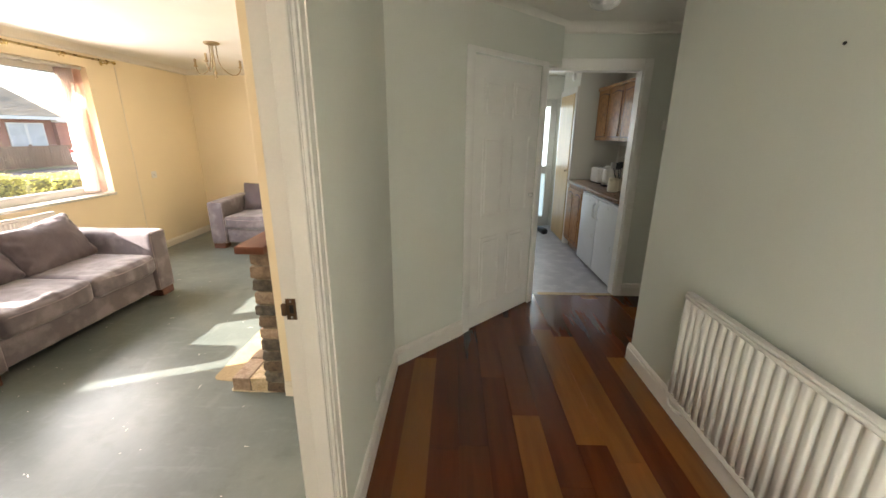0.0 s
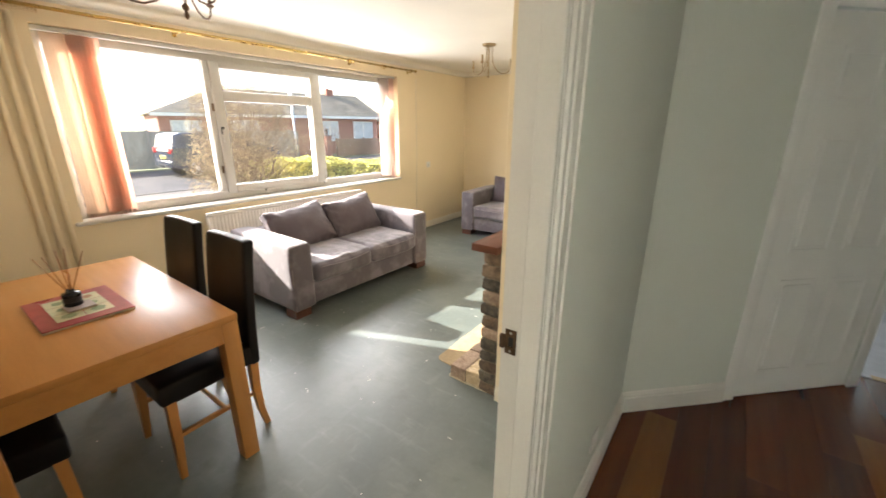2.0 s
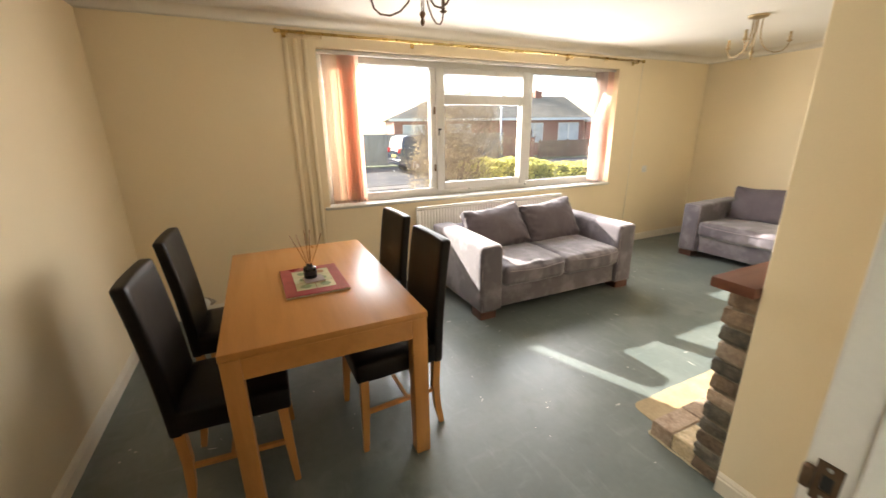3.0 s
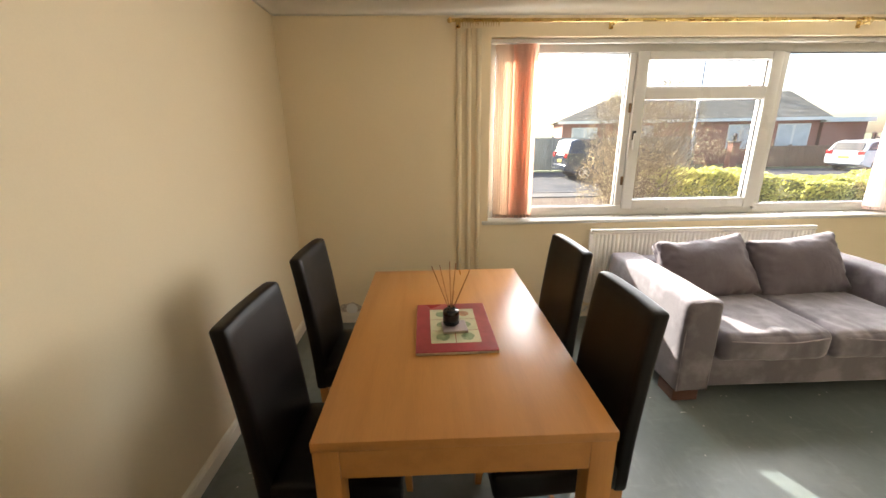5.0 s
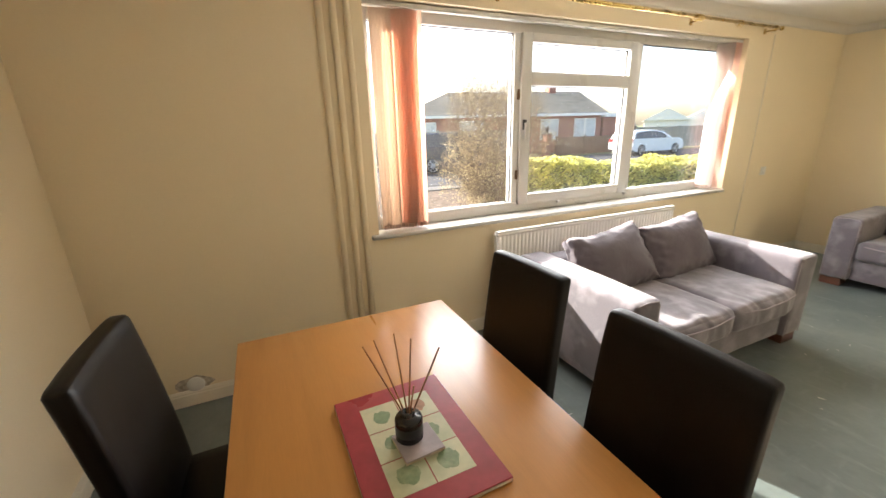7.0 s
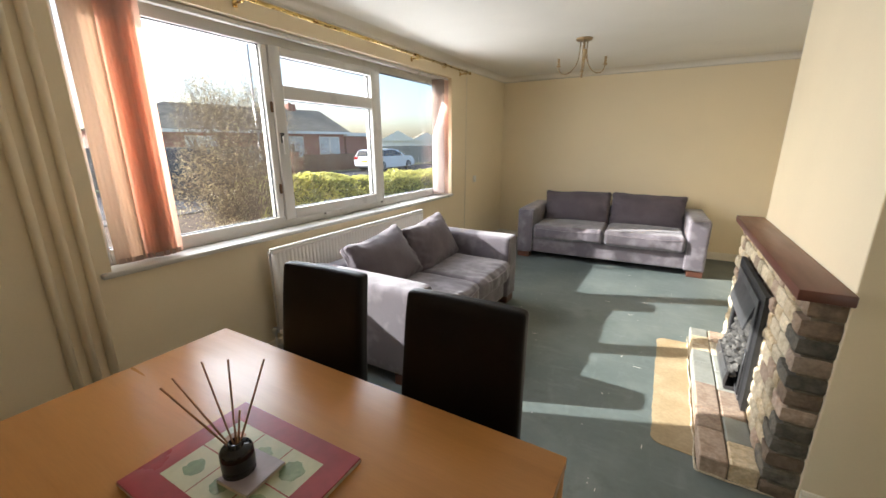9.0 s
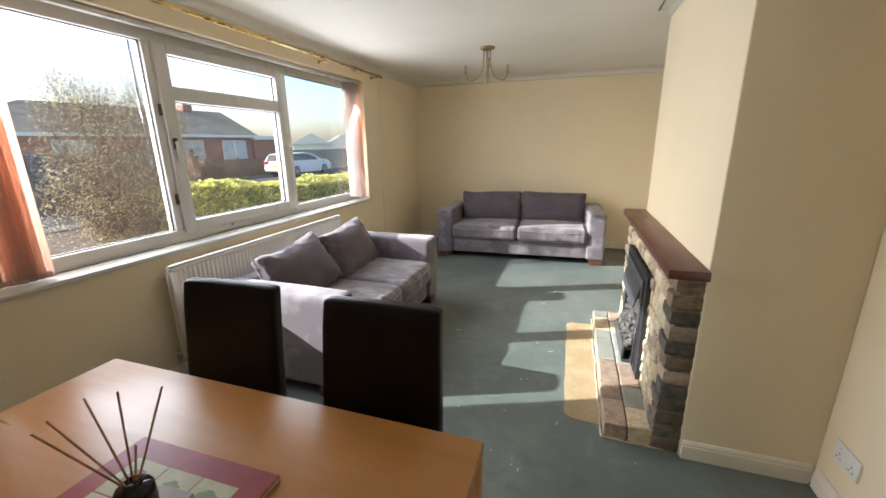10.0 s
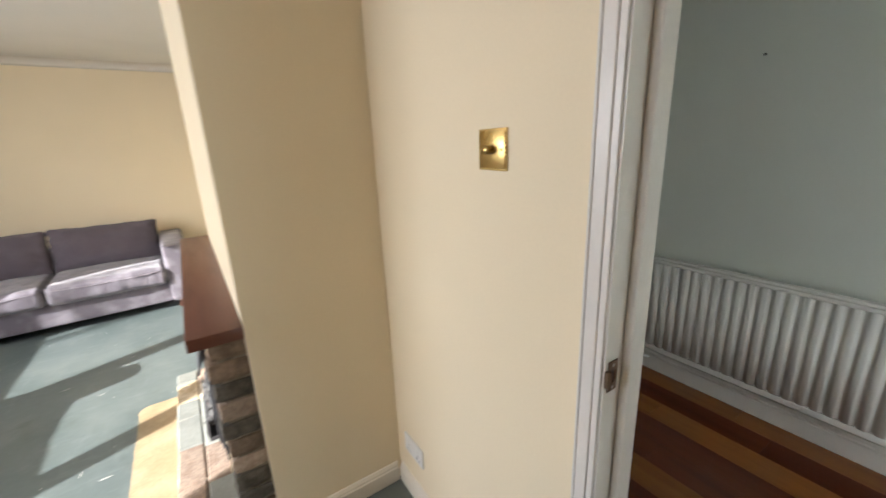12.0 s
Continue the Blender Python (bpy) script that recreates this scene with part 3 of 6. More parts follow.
vane(4.336, -70, 0.127, SHEER, -1.293)

# curtain pole with its rings pushed to the ends
ZP, XP = 2.246, -3.722
cp = thing("curtain_pole", pose(XP, 0, ZP), "thin polished brass curtain pole with ball finials", "curtain pole")
part("pole", tube(bmesh.new(), [(0, 0.81, 0), (0, 4.76, 0)], 0.0115, 12), BRASS, cp)
part("pole_sleeve", tube(bmesh.new(), [(0, 2.40, 0), (0, 3.6, 0)], 0.0135, 12), BRASS, cp)
for y, s in ((0.81, -1), (4.76, 1)):
    part("finial", lathe(bmesh.new(), [(0.013, 0), (0.015, 0.008), (0.009, 0.012), (0.017, 0.024), (0.019, 0.032), (0.014, 0.044), (0.004, 0.05)], n=14), BRASS, cp, at=pose(0, y, 0, -90 * s))
for y in (1.92, 3.72, 4.73, 0.84):
    bm = tube(bmesh.new(), [(-0.100, y, -0.012), (-0.03, y, -0.012), (0, y, -0.004)], 0.006, 8)
    br = part("bracket", bm, BRASS, cp)
    part("wall_plate", B(-0.1025, -0.095, y - 0.016, y + 0.016, -0.034, 0.014, 0.003, 1), BRASS, br)
ring0 = thing("curtain_ring", pose(XP, 0.85, ZP - 0.006), "polished brass curtain ring hanging on the pole", "curtain ring", "curtain rings")
part("ring", tube(bmesh.new(), [(0.0195 * math.cos(a * math.pi / 10), 0, 0.0195 * math.sin(a * math.pi / 10)) for a in range(20)], 0.0028, 6, closed=True), BRASS, ring0)
part("eyelet", tube(bmesh.new(), [(0.005 * math.cos(a * math.pi / 5), 0, -0.0265 + 0.005 * math.sin(a * math.pi / 5)) for a in range(10)], 0.0014, 5, closed=True), BRASS, ring0)
for y in [0.865 + 0.0175 * i for i in range(15)] + [3.64, 3.67, 3.70, 4.16, 4.20, 4.69]:
    copy_thing(ring0, pose(XP, y, ZP - 0.006, 0, 0, rng.uniform(-9, 9)))

# painted pipes running up beside the window, and a thin cable on the other side
for y in (0.845, 0.917, 0.989):
    solid("heating_pipe", tube(bmesh.new(), [(XW + 0.008, y, 0.002), (XW + 0.0085, y + 0.002, 1.1), (XW + 0.008, y, ZP - 0.03)], 0.0185, 14), CREAM, "vertical pipe painted cream like the wall", "pipe", "painted pipes")
solid("cable_run", tube(bmesh.new(), [(XW + 0.0035, 4.87, 0.1), (XW + 0.0035, 4.90, 1.2), (XW + 0.0035, 4.905, ZP - 0.02)], 0.0035, 6), TRIMC, "thin painted cable clipped up the wall", "cable")


def socket_plate(name, m, w, h, label, category, double):
    s = thing(name, m, label, category)
    part("plate", B(-w / 2, w / 2, -0.009, 0, -h / 2, h / 2, 0.003, 2), PLASTIC, s)
    for x in ((-w / 4, w / 4) if double else (0,)):
        part("rocker", B(x - 0.006, x + 0.006, -0.012, -0.008, h * 0.18, h * 0.18 + 0.016, 0.001, 1), PLASTIC, s)
        for dx, z, a, b in ((0, -0.004, 0.0022, 0.005), (-0.011, -0.022, 0.005, 0.0018), (0.011, -0.022, 0.005, 0.0018)):
            part("pin_hole", B(x + dx - a, x + dx + a, -0.0094, -0.008, z - b, z + b), DARK, s, sm=False)
    return s


socket_plate("wall_socket", pose(XD, 1.980, 0.256, 0, 0, -90), 0.146, 0.086, "white plastic double wall socket", "socket", True)
socket_plate("telephone_socket", pose(XW, 5.168, 0.980, 0, 0, 90), 0.085, 0.085, "small off-white plastic wall socket", "socket", False)
# socket with broken plaster round it, low in the corner by the window
bk = thing("broken_socket", pose(XW, -0.063, 0.122, 0, 0, 90), "round white socket cover over broken plaster", "socket")
bm = bmesh.new()
prism(bm, [(0.098 * math.cos(a) * rng.uniform(0.8, 1.15), 0.055 * math.sin(a) * rng.uniform(0.85, 1.15)) for a in [i * 2 * math.pi / 14 for i in range(14)]], 0.0, 0.002)
part("bare_patch", bm, PLASTER, bk, at=pose(0, 0, 0, 90), sm=False)
part("cover", lathe(bmesh.new(), [(0.046, 0), (0.046, 0.004), (0.040, 0.009), (0.012, 0.011)], n=24), PLASTIC, bk, at=pose(0.01, -0.002, 0, 90))
# brass dimmer
dm = thing("dimmer_switch", pose(XD, 1.475, 1.457, 0, 0, -90), "square brass dimmer switch plate with a round knob", "light switch")
part("plate", B(-0.048, 0.048, -0.004, 0, -0.046, 0.046, 0.0015, 1), BRASS, dm)
part("raised_plate", B(-0.043, 0.043, -0.007, -0.004, -0.041, 0.041, 0.002, 2), BRASS, dm)
part("knob", lathe(bmesh.new(), [(0.010, 0), (0.0095, 0.012), (0.011, 0.018), (0.008, 0.022)], n=18), BRASS, dm, at=pose(0, -0.007, 0, 90))
for x in (-0.033, 0.033):
    part("screw", lathe(bmesh.new(), [(0.0035, 0), (0.003, 0.001)], n=10), BRASS, dm, at=pose(x, -0.007, 0, 90))


# ---- radiators ----
def radiator(m, width, height, flutes, label, valve_side, gap=0.075):
    """Pressed steel panel: fluted face, rolled top and bottom rails, valves and tails. Faces -y."""
    r = thing("radiator", m, label, "radiator")
    bm = bmesh.new()
    pitch = width / flutes
    outline = [(-width / 2, 0.0)]
    for i in range(flutes):
        x = -width / 2 + pitch * i
        for f, d in ((0.05, 0.009), (0.13, 0.012), (0.24, 0.0175), (0.36, 0.019), (0.64, 0.019), (0.76, 0.0175), (0.87, 0.012), (0.95, 0.009)):
            outline.append((x + pitch * f, -d))
    outline += [(width / 2, 0.0), (width / 2, 0.012), (-width / 2, 0.012)]
    prism(bm, outline, 0.045, height - 0.034)
    part("fluted_panel", smooth(bm, 35), RADW, r)
    for z, tall in ((0.012, 0.036), (height - 0.036, 0.021)):
        part("rail", B(-width / 2 - 0.004, width / 2 + 0.004, -0.018, 0.014, z, z + tall, 0.007, 3), RADW, r)
    part("top_grille", B(-width / 2 - 0.004, width / 2 + 0.004, -0.014, 0.020, height - 0.014, height, 0.005, 2), RADW, r)
    part("back_panel", B(-width / 2, width / 2, 0.030, 0.042, 0.02, height - 0.02, 0.004, 1), RADW, r)
    for x in (-width / 2 + 0.15, width / 2 - 0.15):
        part("wall_bracket", B(x - 0.015, x + 0.015, 0.042, gap, 0.1, height - 0.1), RADW, r, sm=False)
    for s in (-1, 1):
        x = s * (width / 2 + 0.03)
        v = part("valve", lathe(bmesh.new(), [(0.008, -0.03), (0.011, -0.02), (0.012, 0.0), (0.017, 0.006), (0.017, 0.035), (0.013, 0.04)], (x, 0.02, 0.03), 12), STEEL if s == valve_side else PLASTIC, r)
        part("pipe_tail", tube(bmesh.new(), [(s * width / 2, 0.012, 0.03), (x, 0.02, 0.03), (x, 0.02, -0.045), (x - s * 0.012, 0.023, -0.070), (x - s * 0.045, 0.035, -0.082), (x - s * 0.09, gap - 0.012, -0.082)], 0.0085, 10), RADW, v)
    return r


radiator(pose(-3.712, 2.780, 0.163, 0, 0, 90), 1.807, 0.625, 56, "long white enamelled panel radiator under the window", -1, 0.112)

# ---- ceiling lights ----
def ceiling_light(m, body, turn, wide=1.0):
    c = thing("ceiling_light", m, "brass three-arm ceiling light with bare candle holders", "ceiling light", "ceiling lights")
    part("rose", lathe(bmesh.new(), [(0.074, 0.0), (0.074, -0.008), (0.066, -0.018), (0.04, -0.024), (0.01, -0.026)], n=24), body, c)
    part("finial", lathe(bmesh.new(), [(0.004, -0.335), (0.010, -0.325), (0.012, -0.312), (0.006, -0.30), (0.016, -0.285), (0.016, -0.275), (0.006, -0.262)], n=14), body, c)
    for k in range(3):
        a = radians(turn + 120 * k)
        u = Vector((math.cos(a), math.sin(a), 0))
        pts = [u * (r * wide) + Vector((0, 0, z)) for r, z in ((0.030, -0.02), (0.030, -0.10), (0.036, -0.17), (0.056, -0.225), (0.09, -0.268), (0.13, -0.288), (0.17, -0.282), (0.195, -0.255), (0.205, -0.215))]
        arm = part("arm", tube(bmesh.new(), pts, 0.0052, 8), body, c)
        part("drip_cup", lathe(bmesh.new(), [(0.006, -0.218), (0.020, -0.208), (0.022, -0.204), (0.012, -0.203)], tuple(u * 0.205 * wide), 14), body, arm)
        part("candle_tube", lathe(bmesh.new(), [(0.0105, -0.203), (0.0105, -0.140), (0.008, -0.138)], tuple(u * 0.205 * wide), 12), body, arm)
        part("inner_stem", tube(bmesh.new(), [Vector((0.010 * math.cos(a + 1), 0.010 * math.sin(a + 1), -0.02)), Vector((0.006 * math.cos(a + 1), 0.006 * math.sin(a + 1), -0.27))], 0.0036, 6), body, arm)
    return c


ceiling_light(pose(-2.362, 4.41, ZC), OLDBRASS, 165, 1.2)
ceiling_light(pose(-2.365, 1.42, ZC), BRONZE, 250, 1.3)


# ---- dining table and what lies on it ----
def dining_table():
    x0, x1, y0, y1, h = -0.660, 0.660, -0.406, 0.406, 0.75
    t = thing("dining_table", pose(-2.298, 0.698, 0), "plain beech-veneered dining table with square legs", "table")
    part("tabletop", B(x0, x1, y0, y1, h - 0.030, h, 0.003, 2), BEECH, t)
    i = 0.002
    part("apron", B(x0 + 0.072, x1 - 0.072, y0 + i, y0 + 0.022, h - 0.120, h - 0.0305, 0.002, 1), BEECH, t)
    part("apron", B(x0 + 0.072, x1 - 0.072, y1 - 0.022, y1 - i, h - 0.120, h - 0.0305, 0.002, 1), BEECH, t)
    part("apron", B(x0 + i, x0 + 0.022, y0 + 0.072, y1 - 0.072, h - 0.120, h - 0.0305, 0.002, 1), BEECH, t)
    part("apron", B(x1 - 0.022, x1 - i, y0 + 0.072, y1 - 0.072, h - 0.120, h - 0.0305, 0.002, 1), BEECH, t)
    for sx in (0, 1):
        for sy in (0, 1):
            a = x0 + i if not sx else x1 - i - 0.07
            b = y0 + i if not sy else y1 - i - 0.07
            part("leg", B(a, a + 0.07, b, b + 0.07, 0, h - 0.0305, 0.004, 2), BEECHUP, t)


dining_table()


def dining_chair(m):
    """Faces -y."""
    c = thing("dining_chair", m, "high-backed dark brown leather dining chair with beech legs", "chair", "dining chairs")
    sb = soft_box((0.216, 0.210, 0.052), 0.020, (0, 0, 0.012), 8, 0.0015, 9, 1)
    for v in sb.verts:
        v.co.x *= 1 - 0.07 * (v.co.y + 0.21) / 0.42
        v.co += Vector((0, -0.012, 0.425))
    part("seat", sb, LEATHER, c)
    bb = soft_box((0.194, 0.026, 0.318), 0.016, (0, 0.003, 0), 12, 0.001, 8, 2)
    for v in bb.verts:
        u = (v.co.z + 0.318) / 0.636
        v.co.x *= 1.05 - 0.06 * u
        v.co.y += 0.212 + 0.022 * u + 0.040 * u * u - 0.010 * (v.co.x / 0.186) ** 2
        v.co.z += 0.687
    part("backrest", bb, LEATHER, c)
    for s in (-1, 1):
        bm = bmesh.new()
        tube(bm, [(s * 0.192, -0.185, 0.40), (s * 0.200, -0.192, 0.20), (s * 0.210, -0.204, 0.0)], [0.028, 0.025, 0.018], 4)
        part("leg", bm, BEECHUP, c, sm=False)
        bm = bmesh.new()
        tube(bm, [(s * 0.178, 0.195, 0.40), (s * 0.180, 0.188, 0.24), (s * 0.186, 0.196, 0.10), (s * 0.194, 0.214, 0.0)], [0.028, 0.026, 0.022, 0.018], 4)
        part("leg", bm, BEECHUP, c, sm=False)
        bm = bmesh.new()
        tube(bm, [(s * 0.197, -0.19, 0.205), (s * 0.178, 0.195, 0.205)], 0.013, 4)
        part("stretcher", bm, BEECH, c, sm=False)
    part("stretcher", tube(bmesh.new(), [(-0.188, 0.03, 0.205), (0.188, 0.03, 0.205)], 0.011, 4), BEECH, c, sm=False)
    return c


chair = dining_chair(pose(-1.988, 1.014, 0, 0, 0, 1.2))
for x, y, turn in ((-2.574, 1.030, 3.0), (-1.966, 0.294, 178.8), (-2.590, 0.300, 178.8)):
    copy_thing(chair, pose(x, y, 0, 0, 0, turn))

# stacked cork-backed placemats
pm = thing("placemats", pose(-2.242, 0.703, 0.7502, 0, 0, 0.8), "stack of crimson cork-backed placemats with leaf squares", "placemat")
part("cork_backing", B(-0.205, 0.205, -0.150, 0.150, 0, 0.005, 0.002, 1), CORK, pm)
part("cork_backing", B(-0.203, 0.207, -0.152, 0.149, 0.0052, 0.0095, 0.002, 1), CORK, pm)
top = part("printed_face", B(-0.205, 0.205, -0.151, 0.150, 0.0097, 0.0135, 0.0015, 1), MATRED, pm)
for i in range(3):
    for j in range(2):
        cx, cy = -0.098 + 0.098 * i, -0.048 + 0.096 * j
        part("leaf_square", B(cx - 0.0475, cx + 0.0475, cy - 0.0465, cy + 0.0465, 0.0136, 0.0141), MATTILE, top, sm=False)
        bm = bmesh.new()
        lr = rng.uniform(0.022, 0.032)
        prism(bm, [(cx + rng.uniform(-0.004, 0.004) + lr * math.cos(a) * (1 + 0.05 * math.sin(5 * a)), cy + lr * 0.9 * math.sin(a) * (1 + 0.05 * math.cos(4 * a))) for a in [q * 2 * math.pi / 20 for q in range(20)]], 0.0142, 0.0145)
        part("leaf_motif", bm, (MATLEAF, MATLEAF, MATLEAF, MATLEAF, MATLEAF, MATRUST)[(i * 2 + j + 4) % 6], top, sm=False)
# coasters and the reed diffuser
co = thing("coasters", pose(-2.212, 0.705, 0.7649, 0, 0, 4), "short stack of grey printed cork coasters", "coaster")
for k in range(3):
    part("coaster", B(-0.046 + 0.001 * k, 0.046 + 0.001 * k, -0.049, 0.049 - 0.001 * k, 0.0038 * k, 0.0038 * k + 0.0034, 0.001, 1), COASTER if k == 2 else CORK, co)
rd = thing("reed_diffuser", pose(-2.232, 0.692, 0.7765), "small black glass jar with thin brown reeds", "reed diffuser")
part("jar", lathe(bmesh.new(), [(0.030, 0), (0.033, 0.003), (0.033, 0.052), (0.030, 0.058), (0.016, 0.060), (0.0145, 0.062), (0.0145, 0.072), (0.011, 0.073), (0.010, 0.062)], n=28), JARM, rd)
part("label_band", tube(bmesh.new(), [(0, 0, 0.018), (0, 0, 0.042)], 0.0333, 28, caps=False), DARK, rd)
for dx_, dy_ in ((0.030, 0.076), (-0.014, 0.022), (-0.080, 0.000), (-0.128, -0.042), (-0.098, -0.078), (0.018, 0.012)):
    L = 0.12 if dx_ == 0.018 else 0.222
    p = Vector((dx_ * -0.06, dy_ * -0.06, 0.030))
    part("reed", tube(bmesh.new(), [p, p + Vector((dx_, dy_, math.sqrt(L * L - dx_ * dx_ - dy_ * dy_)))], 0.0021, 6), REED, rd)


# ---- sofas ----
def sofa(m, width, seed, label):
    """Faces -y; origin on the floor under its middle."""
    s = thing("sofa", m, label, "sofa", "matching sofas")
    W, D, A = width / 2, 0.475, 0.205

    def put(name, bm, at, material=VELOUR, parent=s):
        bm.transform(Matrix.Translation(at))
        return part(name, bm, material, parent)
    inner = W - A
    put("base", soft_box((inner + 0.01, D - 0.035, 0.105), 0.02, (0, 0.004, 0), 10, 0.002, 5, seed), (0, 0.0, 0.18))
    put("back_frame", soft_box((inner + 0.01, 0.09, 0.27), 0.045, (0, 0.006, 0), 10, 0.004, 5, seed + 1), (0, D - 0.095, 0.345))
    for k in (-1, 1):
        arm = put("arm", soft_box((A / 2, D, 0.282), 0.028, (0.006, 0.003, 0.006), 14, 0.0035, 6, seed + 2 + k), (k * (W - A / 2), 0, 0.352))
        x0, x1, z0, z1, y = k * (W - A / 2) - A / 2 + 0.02, k * (W - A / 2) + A / 2 - 0.02, 0.075, 0.622, -D + 0.006
        path = [(x0 - 0.006, y, z0), (x0 - 0.007, y, 0.35), (x0 - 0.006, y, z1 - 0.02), (x0 + 0.012, y, z1), ((x0 + x1) / 2, y - 0.001, z1 + 0.008), (x1 - 0.012, y, z1), (x1 + 0.006, y, z1 - 0.02), (x1 + 0.007, y, 0.35), (x1 + 0.006, y, z0)]
        part("piping", tube(bmesh.new(), path, 0.0035, 6), PIPING, arm)
        for yy in (-D + 0.095, D - 0.095):
            part("foot", B(k * (W - 0.085) - 0.075, k * (W - 0.085) + 0.075, yy - 0.075, yy + 0.075, 0, 0.073, 0.004, 1), SOFAFOOT, s, "square red-brown wooden foot")
    sw = inner / 2
    for k in (-1, 1):
        sag = (lambda u, k=k: -0.014 * max(0, 1 - (u[0] - 0.1 * k) ** 2) * max(0, 1 - u[1] ** 2) * (1 if u[2] > 0 else 0) - (0.022 if k * seed % 2 else 0.01) * max(0, -u[1] - 0.45) * (1 - abs(u[0]) * 0.4))
        cb = soft_box((sw - 0.004, 0.355, 0.085), 0.05, (0.004, 0.012, 0.026), 52, 0.006, 7, seed + 5 + k, sag)
        for v in cb.verts:      # creases gathered along the edges
            front = max(0, -v.co.y / 0.355 - 0.35) / 0.65
            ends = max(0, abs(v.co.x) / sw - 0.80) * 3
            fold = 1 - abs(noise.noise(Vector((v.co.x * 13 + 3.0 * v.co.y + seed, v.co.y * 2.5, 4.0 * k)))) * 2.4
            front *= 0.55 + 0.9 * noise.noise(Vector((v.co.x * 4.5 + seed, 2.0, k)))
            if v.co.z > -0.03:
                v.co.z += 0.011 * front * fold + 0.006 * ends * noise.noise(Vector((v.co.x * 6, v.co.y * 26, k + seed)))
            v.co.y -= 0.014 * front * front * (0.45 + noise.noise(Vector((v.co.x * 9, seed, k * 3.0)))) + 0.006 * front * fold
        cu = put("seat_cushion", cb, (k * sw, -0.145, 0.358))
        e1 = []
        for i in range(25):
            u = -1 + 2 * i / 24
            q = Vector(((k * sw + u * (sw - 0.05)), -0.145 - 0.355 - 0.006 - 0.014 * (1 - u * u), 0.358 + 0.052 - 0.012 * (1 - u * u)))
            e1.append(q + noise.noise_vector(q * 7 + Vector((seed, 0, 0))) * 0.005)
        part("piping", tube(bmesh.new(), e1, 0.0032, 6), PIPING, cu)
        hx_, hz_ = sw - 0.012, 0.205

        def pillow(p, k=k):
            """Thins a stuffed block towards its seam and draws its corners out, with gathers along the seam."""
            u, w_ = p.x / hx_, p.z / hz_
            far = min(1.0, max(abs(u), abs(w_)))
            ear = min(1.15, abs(u * w_)) ** 3
            gather = max(0, far - 0.55) * noise.noise(Vector((u * 8 + seed, w_ * 6, 2.0 * k + p.y * 8)))
            q = Vector((p.x, p.y * (1 - 0.5 * far ** 5), p.z))
            q.x += 0.010 * ear * (1 if u > 0 else -1) + 0.018 * gather
            q.z += 0.008 * ear * (1 if w_ > 0 else -1) + 0.016 * gather
            q.y += 0.055 * gather
            if w_ > 0.2:
                q.z += 0.016 * u * u * (1 if seed % 2 else 0.4) + 0.014 * noise.noise(Vector((u * 2.3 + seed, 1.7 * k, 0)))
            return q
        bk = soft_box((hx_, 0.085, hz_), 0.035, (0, 0.040, 0.0), 36, 0.004, 7, seed + 9 + k)
        for v in bk.verts:
            v.co = pillow(v.co)
        seam = []
        for i in range(72):
            a_ = (i + 0.5) / 72 * 4
            side, f_ = int(a_), (a_ % 1) * 2 - 1
            u, w_ = ((f_, -1), (1, f_), (-f_, 1), (-1, -f_))[side]
            seam.append(pillow(Vector((u * hx_ * 0.985, 0.0, w_ * hz_ * 0.985))) * 1.008)
        sm_ = tube(bmesh.new(), seam, 0.004, 6, closed=True)
        tilt = 30 if seed % 2 else 16
        roll_ = -5.5 if seed % 2 else 1.5 * k
        place_ = Matrix.Translation((k * sw, 0.145 if seed % 2 else 0.155, 0.592 if seed % 2 else 0.605)) @ Matrix.Rotation(radians(-tilt + 3 * k), 4, "X") @ Matrix.Rotation(radians(roll_), 4, "Y")
        bk.transform(place_)
        sm_.transform(place_)
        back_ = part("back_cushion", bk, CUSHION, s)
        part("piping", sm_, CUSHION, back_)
    return s


sofa(pose(-3.145, 2.845, 0, 0, 0, 90), 1.70, 3, "two-seat lilac-grey velour sofa with loose cushions under the window")
sofa(pose(-2.133, 5.628, 0, 0, 0, 2.6), 2.10, 8, "lilac-grey velour sofa with loose cushions against the end wall")

# ---- stone fireplace ----
fp = thing("fireplace", pose(0, 0, 0), "low multicoloured stone fireplace with a dark wooden mantel", "fireplace")
FY0, FY1, FXF, FXB = 2.135, 3.74, -1.015, -0.9055
GY0, GY1, GZ0, GZ1 = 2.62, 3.40, 0.09, 0.715
bm = bmesh.new()
wall_with_hole(bm, "x", FXF + 0.018, FXB, FY0 + 0.012, FY1 - 0.012, 0, 0.888, [(GY0, GY1, 0, GZ1)])
part("mortar", bm, MORTAR, fp, sm=False)
part("mantel_shelf", B(-1.064, -0.9055, 2.089, 3.775, 0.895, 0.938, 0.005, 2), MAHOG, fp, "dark glossy mahogany-stained shelf")


